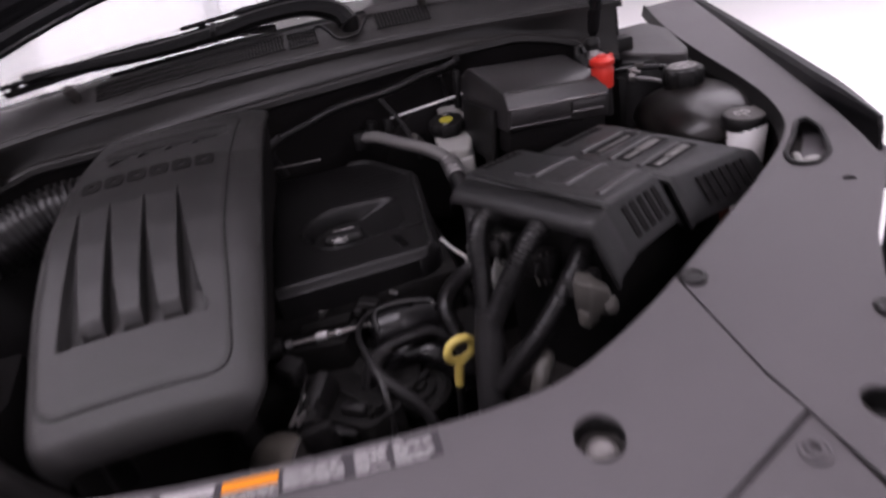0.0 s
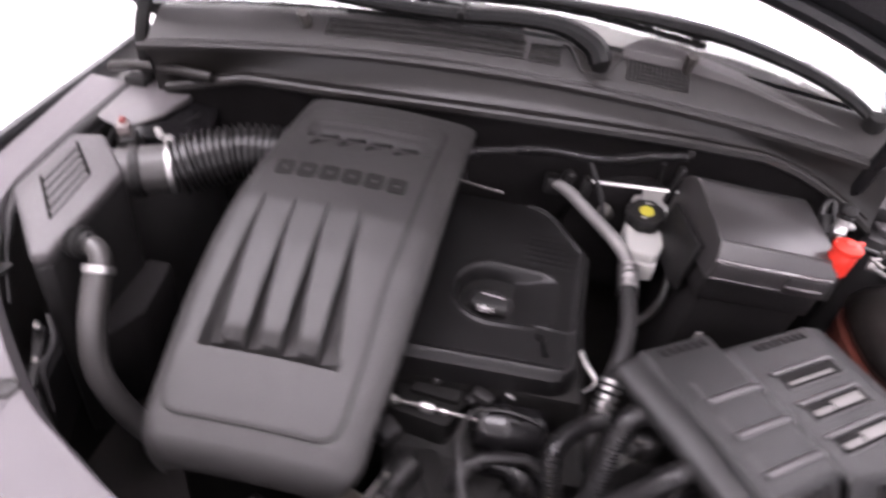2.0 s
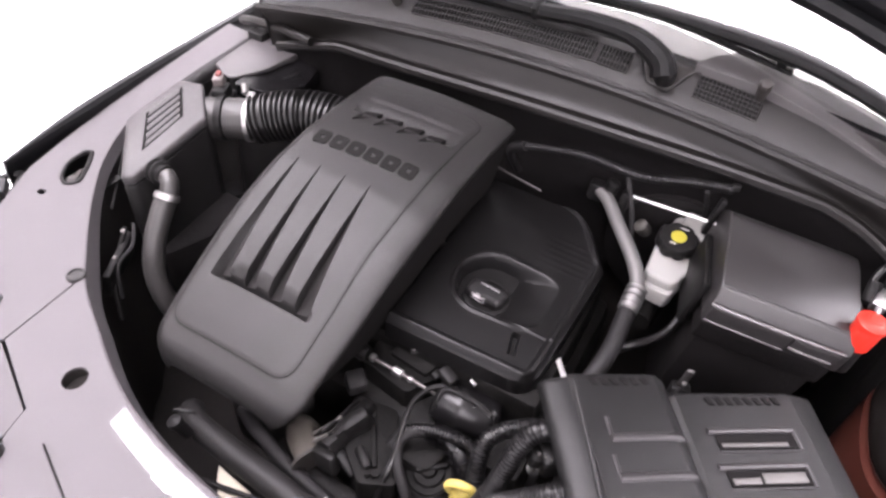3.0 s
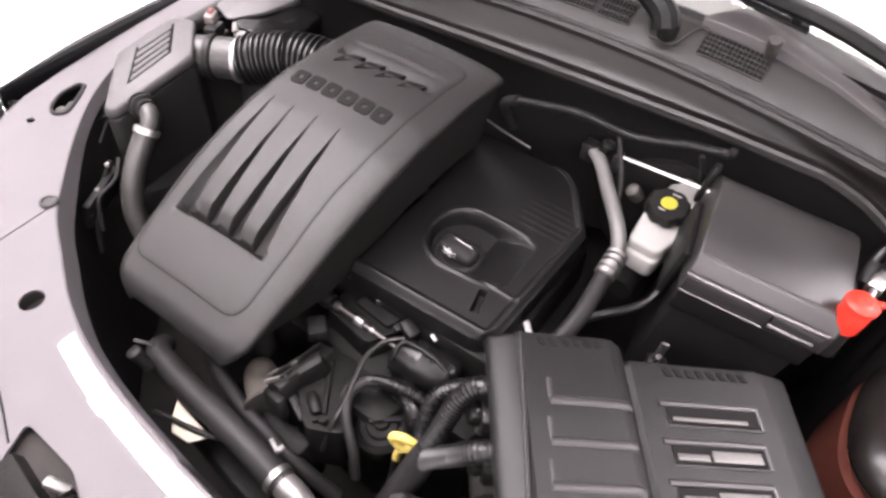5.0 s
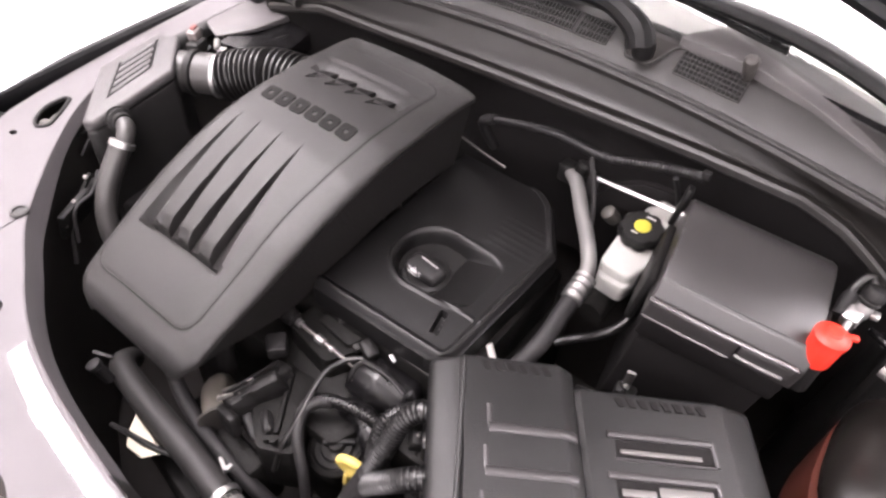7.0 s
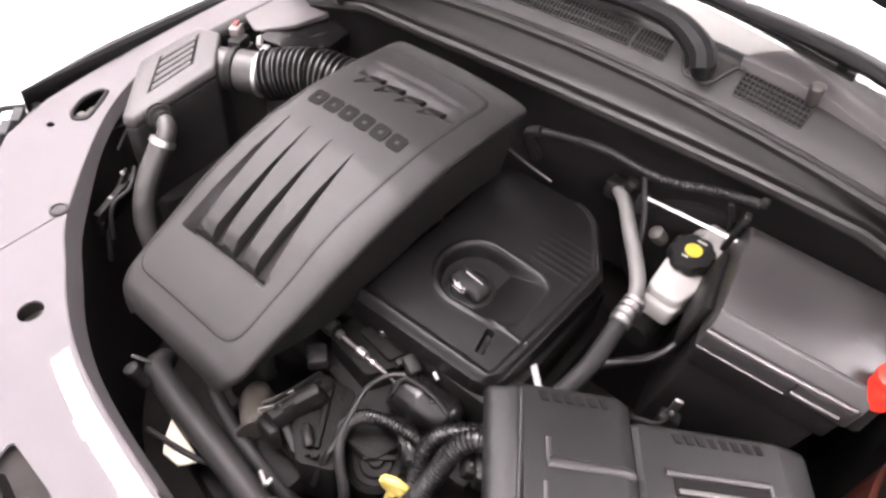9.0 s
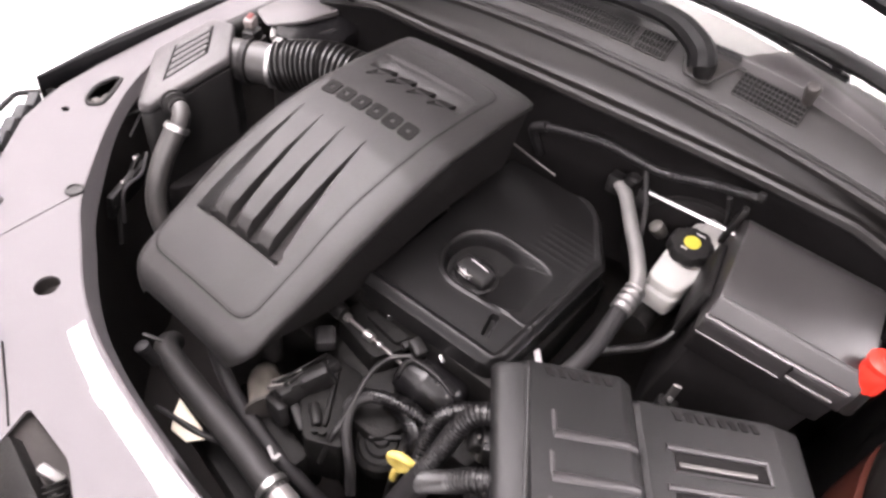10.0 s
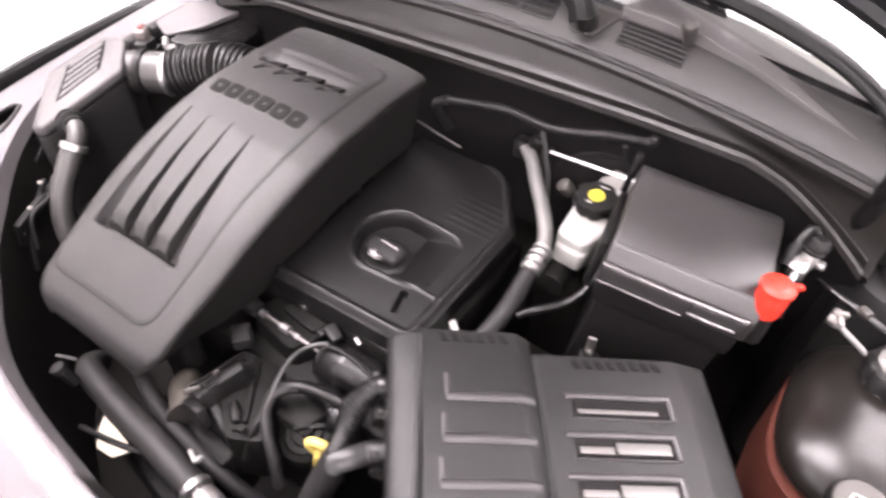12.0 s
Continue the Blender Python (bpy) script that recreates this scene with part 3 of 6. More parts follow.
part("recessed_bolt", lathe([(0.0215, -0.034), (0.020, -0.030), (0.0165, -0.027), (0.0155, -0.018), (0.010, -0.0155), (0.008, -0.017), (0.003, -0.017)], (0.231, -0.206, deck(0.2, -0.2)), (0, -0.06, 1), 24), CASTLIGHT, body, "dark bolt sunk in the hole")
part("hole_cup", lathe([(0.021, -0.035), (0.021, -0.004), (0.0195, -0.004), (0.019, -0.033), (0.002, -0.033)], (-0.322, -0.112, deck(-0.3, -0.11)), n=20), BAY, body)
part("locating_stud", lathe([(0.0125, -0.004), (0.0125, 0.0006), (0.0105, 0.0016), (0.0085, 0.0006), (0.0075, 0.0012), (0.0062, 0.0040), (0.0045, 0.0042), (0.0040, -0.002), (0.002, -0.002)], (0.378, -0.266, deck(0.378, -0.266) - 0.003), n=24), SHROUD, body)

# front wall of the bay (radiator and its tank), firewall and floor
part("radiator_support", profile([(-0.30, 0.45), (-0.165, 0.45), (-0.165, 0.90), (-0.19, 0.93), (-0.30, 0.92)], -0.48, 0.45, 0.004), BAY, body)
part("bay_floor", box((0, 0.25, 0.40), (1.5, 1.0, 0.02), 0), BAY, body)
part("firewall", profile([(0.70, 0.41), (0.78, 0.41), (0.78, 1.06), (0.70, 1.06)], -0.64, 0.66, 0.004), BAY, body)
part("latch_panel", box((-0.1, -0.25, 0.885), (0.22, 0.12, 0.01), 0.002), BAY, body)

for sgn in (-1, 1):
    c = (sgn * 0.78, 0.42, 0.355)
    wheel = part("wheel", lathe([(0.20, -0.11), (0.225, -0.10), (0.225, 0.10), (0.20, 0.11)], c, (1, 0, 0), 40), CAST, body)
    part("tyre", lathe([(0.226, -0.10), (0.30, -0.115), (0.345, -0.10), (0.355, -0.06), (0.355, 0.06), (0.345, 0.10), (0.30, 0.115), (0.226, 0.10)], c, (1, 0, 0), 56), RUBBER, wheel)
    part("wheel_carrier", tube([(sgn * 0.70, 0.42, 0.355), (sgn * 0.60, 0.42, 0.40), (sgn * 0.5, 0.40, 0.41)], 0.03, 10), CAST, body)
# ---------------------------------------------------------------- cowl, windscreen, wipers, hood
def bow(x, k=0.26):
    """How far the cowl's lines come forward towards the car's sides."""
    return -k * x * x


def drawn(section, x0, x1, n=40, k=0.26, fall=0.0):
    """A closed section drawn along the cowl. Rows are y, z and, from 0 to 1, how far a row follows the upper, bowed line rather than the straighter lower one."""
    bm = bmesh.new()
    rows = []
    for i in range(n + 1):
        x = x0 + (x1 - x0) * i / n
        end = max(0.0, x - 0.50)
        low_y, low_z = -0.05 * x * x - 0.30 * end, 0.03 * max(-0.3, min(0.3, x)) - 0.25 * max(0.0, abs(x) - 0.45) - 1.6 * end * end
        row = []
        for y, z, *w in section:
            w = w[0] if w else 1.0
            row.append(bm.verts.new((x, y + w * bow(x, k) + (1 - w) * low_y, z - w * fall * x * x + (1 - w) * low_z)))
        rows.append(row)
    m = len(section)
    for a, b in zip(rows, rows[1:]):
        for j in range(m):
            bm.faces.new((a[j], a[(j + 1) % m], b[(j + 1) % m], b[j]))
    bm.faces.new(rows[0][::-1])
    bm.faces.new(rows[-1])
    return bm


cowl = thing("cowl", "grey plastic cowl below the windscreen with air grilles", "cowl", (0, 0.68, 1.08))
CK = 0.22
part("trough", drawn([(0.644, 1.100, 0), (0.652, 1.098, 0), (0.662, 1.104, 0.2), (0.676, 1.122, 0.5), (0.686, 1.142, 0.9), (0.69, 1.150), (0.70, 1.150), (0.71, 1.05), (0.66, 1.05, 0)], -0.62, 0.64, 60, CK, 0.05), TROUGH, cowl, "dark smooth trough in front of the cowl")
part("front_lip", drawn([(0.630, 1.096, 0), (0.631, 1.105, 0), (0.635, 1.109, 0), (0.639, 1.106, 0), (0.642, 1.100, 0), (0.645, 1.103, 0), (0.648, 1.100, 0), (0.647, 1.092, 0), (0.634, 1.092, 0)], -0.60, 0.63, 60, CK, 0.05), LIP, cowl)
part("inner_lip", drawn([(0.6550, 1.0990, 0.08), (0.6560, 1.1075, 0.10), (0.6585, 1.1085, 0.12), (0.6605, 1.1050, 0.16), (0.6600, 1.0980, 0.15)], -0.60, 0.63, 60, CK, 0.05), LIP, cowl)
part("firewall_lining", drawn([(0.637, 1.0915, 0), (0.655, 1.0915, 0), (0.70, 1.05, 0), (0.70, 0.80, 0), (0.665, 0.80, 0), (0.655, 1.04, 0)], -0.60, 0.63, 30, CK, 0.05), LINING, cowl)
part("seal_lip", drawn([(0.682, 1.146), (0.681, 1.154), (0.685, 1.159), (0.690, 1.157), (0.694, 1.148)], -0.63, 0.65, 60, CK, 0.05), LIP, cowl)
part("top_panel", drawn([(0.691, 1.152), (0.693, 1.159), (0.697, 1.161), (0.702, 1.160), (0.705, 1.164), (0.730, 1.1835), (0.754, 1.1975), (0.761, 1.2015), (0.767, 1.2025), (0.772, 1.1980), (0.772, 1.17), (0.72, 1.12)], -0.62, 0.64, 60, CK, 0.05), COWL, cowl)

part("rear_lip", drawn([(0.762, 1.194), (0.766, 1.2060), (0.770, 1.2090), (0.776, 1.2085), (0.782, 1.194)], -0.30, 0.20, 40, CK, 0.05), WIPER, cowl, "black rubber lip along the windscreen")


def cowl_at(x, t):
    """A point on the cowl's sloping face, from its foot (0) to its top (1)."""
    return V((x, lerp(t, (0, 0.6, 1), (0.701, 0.731, 0.755)) + bow(x, CK), lerp(t, (0, 0.6, 1), (1.161, 1.1845, 1.1985)) - 0.05 * x * x))


def grille(x0, x1, t0, t1, n, m):
    """A slotted grille on the sloping face: dark ground with fine bars both ways."""
    base = part("grille", sheet(lambda u, v: cowl_at(x0 + (x1 - x0) * u, t0 + (t1 - t0) * v) + V((0, -0.0015, 0.001)), 16, 6, (0, 0.004, -0.004)), LINING, cowl, "black slotted air grille")
    bars = []
    for i in range(n + 1):
        x = x0 + (x1 - x0) * i / n
        bars.append(tube([cowl_at(x, t0) + V((0, -0.002, 0.002)), cowl_at(x, (t0 + t1) / 2) + V((0, -0.002, 0.002)), cowl_at(x, t1) + V((0, -0.002, 0.002))], 0.0010, 4, 0.02))
    for j in range(m + 1):
        t = t0 + (t1 - t0) * j / m
        bars.append(tube([cowl_at(x0 + (x1 - x0) * i / 8, t) + V((0, -0.002, 0.002)) for i in range(9)], 0.0010, 4, 0.03))
    tagged(part("grille_mesh", join(*bars), COWL, base), kind="stuff")


grille(-0.325, 0.028, 0.36, 0.92, 54, 3)
grille(0.036, 0.092, 0.34, 0.90, 9, 3)
grille(0.208, 0.312, 0.36, 0.96, 15, 5)
# raised cover beside the wiper, with the washer jets
JET = [(0.192, 0.7450), (0.245, 0.7410), (0.315, 0.7335), (0.40, 0.714), (0.50, 0.677), (0.60, 0.648), (0.60, 0.72), (0.45, 0.765), (0.33, 0.795), (0.24, 0.80), (0.205, 0.765)]
# the paler colour carries the light that falls on this panel
part("jet_cover", prism(rounded(JET, 0.006), 1.15, lambda x, y: 1.2085 + 0.24 * (y - 0.733) - 0.10 * max(0, x - 0.32), 0.004, 3), LIT_COWL, cowl, "smooth grey cowl panel, its lit top put into a paler colour")
for x, y, z in ((0.305, 0.716, 1.221), (-0.362, 0.694, 1.197)):
    part("washer_jet", join(lathe([(0.008, -0.030), (0.0095, -0.010), (0.0112, 0.003), (0.009, 0.009), (0.004, 0.011)], (x, y, z), (0, -0.5, 0.85), 16), box((x, y + 0.012, z - 0.012), (0.014, 0.024, 0.012), 0.004)), GREYED, cowl)


def well_edge(x):
    """The smoothly curved lower edge of the dark pad round the wiper's foot."""
    return 0.28 + 0.72 * smooth(0.014, 0.050, abs(x - 0.150))


# no hollow is cut: a dark pad on the face carries its shade
part("well_shade", sheet(lambda u, v: cowl_at(0.098 + 0.104 * u, well_edge(0.098 + 0.104 * u) + (1.04 - well_edge(0.098 + 0.104 * u)) * v) + V((0, -0.0016, 0.0012)), 30, 6, (0, 0.003, -0.003)), BAY, cowl, "dark pad for the shade in the hollow round the wiper's foot")
part("well_lip", sweep([cowl_at(0.092 + 0.116 * k / 40, well_edge(0.092 + 0.116 * k / 40)) + V((0, -0.001, 0.001)) for k in range(41)], 0.0026, 8), COWL, cowl)
part("cowl_end", tube([(-0.506, 0.614, 1.090), (-0.586, 0.625, 1.088), (-0.640, 0.632, 1.082), (-0.679, 0.640, 1.075), (-0.735, 0.664, 1.055)], 0.0095, 10), LIP, cowl)

# windscreen and what lies behind it
def screen(u, v):
    x = -0.66 + 1.32 * u
    return V((x * (1 - 0.10 * v), 0.771 + bow(x, CK) + 0.631 * v, 1.2010 - 0.05 * x * x + 0.419 * v))


wind = part("windscreen_pane", sheet(screen, 24, 10, (0, 0.002, -0.005)), GLASS)
tagged(wind, "raked clear windscreen above the cowl", "windscreen")
wind.visible_shadow = False
part("black_band", sheet(lambda u, v: screen(u, 0.012 * v) + V((0, -0.001, 0.0022)), 24, 2, (0, 0.0003, -0.0009)), GLOSSY, wind)
dash = thing("dashboard", "pale grey dashboard seen through the windscreen", "dashboard", (0, 1.2, 1.0))
part("dash_top", drawn([(0.80, 1.165), (0.87, 1.190), (1.15, 1.225), (1.30, 1.20), (1.33, 1.05), (0.83, 1.05)], -0.62, 0.62, 20, 0.15), DASH, dash)
part("dash_base", box((0, 1.15, 0.80), (1.3, 0.4, 0.5), 0.02), DASH, dash)
for sgn in (-1, 1):
    part("screen_pillar", tube([(sgn * 0.665, 0.70, 1.17), (sgn * 0.645, 0.95, 1.33), (sgn * 0.60, 1.40, 1.62)], 0.026, 10), PAINT, body, "black painted windscreen pillar")
part("screen_rail", tube([(-0.60, 1.40, 1.62), (0, 1.46, 1.65), (0.60, 1.40, 1.62)], 0.02, 8), PAINT, body)


WIP_L = thing("wiper", "black wiper arm and blade lying along the windscreen", "wiper", (0.158, 0.70, 1.20), "windscreen wipers")
part("arm", tube([(0.156, 0.694, 1.200), (0.140, 0.702, 1.222), (0.085, 0.716, 1.240), (0.0, 0.722, 1.241), (-0.09, 0.728, 1.231), (-0.22, 0.736, 1.226), (-0.34, 0.738, 1.228), (-0.44, 0.732, 1.230)], lambda s: 0.0225 - 0.06 * min(s, 0.10) - 0.010 * max(0.0, min(s - 0.10, 0.5)), 10, 0.008, 0.92), WIPER, WIP_L, sharp=20)
part("arm_joint", box((-0.088, 0.7275, 1.2335), (0.012, 0.032, 0.026), 0.003, (25, 3, -4)), BLACK, WIP_L)
part("pivot_cap", lathe([(0.016, -0.014), (0.0175, 0.0), (0.016, 0.012), (0.008, 0.016)], (0.158, 0.700, 1.20), (0, -0.35, 0.93), 18), BLACK, WIP_L)


def blade(parent, a, b, n):
    a, b = V(a), V(b)
    up = V((0, -0.45, 0.9))
    mid = (a + b) / 2 + V((0, 0.02, 0.012))
    line = spline([a, mid, b], 0.02)
    part("rubber_blade", sweep([p - up * 0.012 for p in line], 0.004, 6), RUBBER, parent)
    part("bridge", sweep([p + up * 0.006 for p in line], 0.0045, 6), WIPER, parent)
    part("spine", sweep([p - up * 0.006 for p in line], 0.0035, 6), WIPER, parent)
    for k in range(n):
        p = line[int((k + 0.5) / n * (len(line) - 1))]
        part("claw", box(p, (0.016, 0.006, 0.015), 0.002), WIPER, parent)


blade(WIP_L, (-0.475, 0.710, 1.222), (0.02, 0.772, 1.222), 7)
WIP_R = thing("wiper", "black wiper arm and blade lying along the windscreen", "wiper", (0.60, 0.70, 1.19), "windscreen wipers")
part("arm", tube([(0.60, 0.665, 1.185), (0.555, 0.70, 1.208), (0.47, 0.738, 1.232), (0.32, 0.772, 1.254), (0.10, 0.795, 1.258), (-0.05, 0.80, 1.254)], lambda s: 0.0120 + 0.007 * math.sin(min(1, s / 0.62) * math.pi) - 0.003 * min(1, s / 0.62), 12, 0.01, 0.7), WIPER, WIP_R)
part("pivot_cap", lathe([(0.016, -0.02), (0.0175, 0.0), (0.014, 0.01)], (0.60, 0.665, 1.185), (0, -0.35, 0.93), 16), BLACK, WIP_R)
blade(WIP_R, (0.335, 0.772, 1.236), (-0.16, 0.806, 1.242), 7)

# hood, open, hinged at the cowl
hood = thing("hood", "open black hood with a dark lined underside, propped up", "hood", (0, 0.74, 1.22))
H_ANG = radians(62)


def hood_skin(u, v):
    x = -0.665 + 1.33 * u
    bend = (x - 0.04) ** 2
    run = 1.06 * v
    fade = 1 - 0.75 * v
    y = 0.785 - 0.27 * bend * fade - run * math.cos(H_ANG)
    z = 1.356 - 0.34 * bend * (1 - 0.5 * v) + run * math.sin(H_ANG)
    return V((x * (1 + 0.10 * v), y, z))


part("hood_panel", sheet(hood_skin, 30, 24, (0, 0.018, 0.012)), PAINT, hood)
part("hood_liner", sheet(lambda u, v: hood_skin(0.06 + 0.88 * u, 0.07 + 0.86 * v) + V((0, -0.016, -0.010)), 24, 20, (0, 0.012, 0.008)), DUCT, hood, "black sound-deadening liner")
part("hood_frame", join(*[tube([hood_skin(u0, 0.02) + V((0, -0.012, -0.008)), hood_skin(u1, 0.5) + V((0, -0.012, -0.008)), hood_skin(u1, 0.97) + V((0, -0.012, -0.008))], 0.018, 8, 0.03) for u0, u1 in ((0.03, 0.03), (0.97, 0.97))], tube([hood_skin(0.03 + 0.094 * k, 0.03) + V((0, -0.012, -0.008)) for k in range(11)], 0.016, 8, 0.03)), PAINT, hood)
for sgn in (-1, 1):
    part("hinge", join(tube([(sgn * 0.66, 0.66, 1.05), (sgn * 0.655, 0.655, 1.13), (sgn * 0.64, 0.66, 1.19), (sgn * 0.645, 0.672, 1.215)], 0.014, 8, 0.01, 0.6), box((sgn * 0.665, 0.66, 1.045), (0.04, 0.08, 0.03), 0.005)), BLACK, hood)
strut = thing("gas_strut", "black gas strut holding the hood open", "gas strut", (0.60, 0.625, 1.05))
part("cylinder", tube([(0.60, 0.625, 1.065), (0.616, 0.575, 1.28)], 0.0125, 14, 0.05), GLOSSY, strut)
part("rod", tube([(0.616, 0.575, 1.28), (0.632, 0.525, 1.50), (0.64, 0.50, 1.62)], 0.005, 10, 0.05), STEEL, strut)
part("ball_end", join(lathe([(0.011, -0.012), (0.014, 0.0), (0.011, 0.012)], (0.60, 0.625, 1.062), (0, 0, 1), 14), box((0.60, 0.625, 1.045), (0.05, 0.04, 0.02), 0.004)), BLACK, strut)
# ---------------------------------------------------------------- engine: block, valve cover, top cover
block = thing("engine_block", "dark engine block deep in the bay", "engine", (0, 0.30, 0.41))
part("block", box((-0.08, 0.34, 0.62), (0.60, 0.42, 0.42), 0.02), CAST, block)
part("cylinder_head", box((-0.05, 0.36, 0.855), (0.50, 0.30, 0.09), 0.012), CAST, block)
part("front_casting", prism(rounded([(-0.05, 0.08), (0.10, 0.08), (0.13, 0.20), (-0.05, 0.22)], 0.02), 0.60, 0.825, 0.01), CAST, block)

COVER_Y = (-0.014, -0.008, 0.0, 0.02, 0.05, 0.10, 0.16, 0.22, 0.28, 0.35, 0.44, 0.515, 0.54)
COVER_Z = (0.926, 0.936, 0.945, 0.958, 0.975, 1.002, 1.036, 1.064, 1.087, 1.105, 1.116, 1.119, 1.118)
CY0, CY1 = -0.014, 0.544
SIDE_Y = (-0.02, 0.05, 0.12, 0.20, 0.25, 0.30, 0.36, 0.45, 0.54)
SIDE_L = (-0.312, -0.318, -0.321, -0.320, -0.318, -0.314, -0.309, -0.302, -0.297)
SIDE_R = (-0.060, -0.053, -0.044, -0.037, -0.033, -0.030, -0.028, -0.025, -0.021)
FRONT = ((-0.281, -0.253), (-0.229, -0.207), (-0.185, -0.161), (-0.139, -0.110))   # the flutes' mouths
TIPS = (-0.270, -0.228, -0.183, -0.139)
GATE, MOUTH, TIP_Y, DEEP = 0.0925, 0.105, 0.288, 0.023


def cover_edges(y):
    x0, x1 = lerp(y, SIDE_Y, SIDE_L), lerp(y, SIDE_Y, SIDE_R)
    pull = 0.0
    for d, a in ((y - CY0, 0.034), (CY1 - y, 0.014)):
        if d < a:
            pull = max(pull, a - math.sqrt(max(0, a * a - (a - d) ** 2)))
    return x0 + pull, x1 - pull


def line_edges(y):
    """The incised line's two long sides."""
    return lerp(y, SIDE_Y, SIDE_L) + 0.016, lerp(y, SIDE_Y, SIDE_R) - lerp(y, (0.0, 0.2, 0.5), (0.030, 0.044, 0.038))


def flute(k, y):
    """The left and right edge of a flute at y."""
    s = min(1.0, max(0.0, (y - MOUTH) / (TIP_Y - MOUTH)))
    a, b = FRONT[k]
    return a + (TIPS[k] - 0.0004 - a) * s, b + (TIPS[k] + 0.0004 - b) * s ** 0.85


def shoulder(y):
    """How steeply the shell rolls off on its inner side: much in front, little at the back."""
    return lerp(y, (0.18, 0.48), (0.34, 0.16))


def cover_point(x, y):
    x0, x1 = cover_edges(y)
    z = lerp(y, COVER_Y, COVER_Z)
    for e, r in ((x - x0, 0.020), (x1 - x, 0.032), (CY1 - y, 0.008), (y - CY0, 0.012)):
        if e < r:
            q = 1 - max(0.0, e) / r
            z -= (shoulder(y) if r > 0.03 else 0.80) * r * (1 - math.sqrt(max(0.0, 1 - q * q)))
    z += 0.008 * (1 - ((x + 0.18) / 0.14) ** 2)
    # the middle panel stands a little proud inside its incised line
    bx0, bx1 = line_edges(y)
    dx, dy = min(x - bx0, bx1 - x), min(y - 0.022, 0.503 - y)
    rc = 0.026
    ins = min(dx, dy) if max(dx, dy) > rc or min(dx, dy) < 0 else rc - math.hypot(max(0, rc - dx), max(0, rc - dy))
    z += 0.0018 * smooth(-0.002, 0.004, ins)
    # four tapering flutes between three fingers, open to a gap in front
    s = (y - MOUTH) / (TIP_Y - MOUTH)
    deep = 0.0
    if 0 <= s < 1:
        for k in range(4):
            l, r = flute(k, y)
            w = min(0.0016, (r - l) * 0.3) if k else min(0.008, (r - l) * 0.4)
            if l < x < r:
                rise = 1 - (0.35 + 0.5 * smooth(0.0, 0.16, s)) * (x - l) / (r - l)
                deep = max(deep, DEEP * (1 - s) ** 0.5 * rise * min(1.0, (x - l) / max(w, 1e-5), (r - x) / max(min(0.0016, (r - l) * 0.3), 1e-5)))
    if GATE < y < MOUTH + 0.0005 and FRONT[0][0] - 0.001 < x < FRONT[3][1] + 0.001:
        deep = max(deep, DEEP * 1.15 * smooth(GATE, GATE + 0.0025, y) * smooth(FRONT[0][0] - 0.001, FRONT[0][0] + 0.012, x) * smooth(FRONT[3][1] + 0.001, FRONT[3][1] - 0.004, x))
    if MOUTH <= y < MOUTH + 0.012 and FRONT[0][1] < x < FRONT[3][0]:
        deep = max(deep, 0.46 * DEEP * (1 - (y - MOUTH) / 0.012))
    z -= deep
    # slot at the back
    if 0.414 < y < 0.462 and -0.256 < x < -0.086:
        z -= (0.003 + 0.008 * smooth(0.455, 0.424, y)) * smooth(0.416, 0.420, y) * smooth(0.460, 0.456, y) * smooth(-0.255, -0.250, x) * smooth(-0.087, -0.092, x)
    return V((x, y, z))


def cover_rows():
    ys = [CY0 + d for d in (0.0, 0.0006, 0.002, 0.004, 0.007, 0.010, 0.014, 0.018, 0.024, 0.030, 0.036)] + [0.018 + 0.003 * k for k in range(22)]
    ys += [GATE - 0.001, GATE + 0.0007, GATE + 0.0013, GATE + 0.0019, GATE + 0.0026, 0.098, 0.1022, 0.1045, 0.1052, 0.1065, 0.108]
    ys += [0.1105, 0.1135] + [0.117 + 0.006 * k for k in range(50)] + [0.4135, 0.4162, 0.4202, 0.426, 0.433, 0.440, 0.447, 0.452, 0.4562, 0.4602, 0.466, 0.472] + [0.478 + 0.003 * k for k in range(11)] + [CY1 - d for d in (0.026, 0.020, 0.016, 0.012, 0.008, 0.005, 0.0025, 0.001, 0.0)]
    for y in sorted(ys):
        x0, x1 = cover_edges(y)
        marks = [(x0, 12), (x0 + 0.021, 6)]
        for k in range(4):
            l, r = flute(k, y)
            w = min(0.0016, (r - l) * 0.3)
            marks += [(l, 3 if k == 0 else 1), (l + (w if k else min(0.008, (r - l) * 0.4)), 3), (r - w, 1), (r, 4)]
        marks += [(x1 - 0.050, 5), (x1 - 0.033, 20), (x1, 0)]
        if y < 0.08 or y > 0.47:
            # near the rounded corners the columns draw together with the edges
            w0, w1 = lerp(y, SIDE_Y, SIDE_L), lerp(y, SIDE_Y, SIDE_R)
            wide = [w0, w0 + 0.021] + [m[0] for m in marks[2:-3]] + [w1 - 0.050, w1 - 0.033, w1]
            marks = [(x0 + (w - w0) * (x1 - x0) / (w1 - w0), m[1]) for w, m in zip(wide, marks)]
        row = []
        for (xa, n), (xb, _) in zip(marks, marks[1:]):
            row += [xa + (xb - xa) * i / n for i in range(n)]
        row.append(x1)
        yield [cover_point(x, y) for x in row]


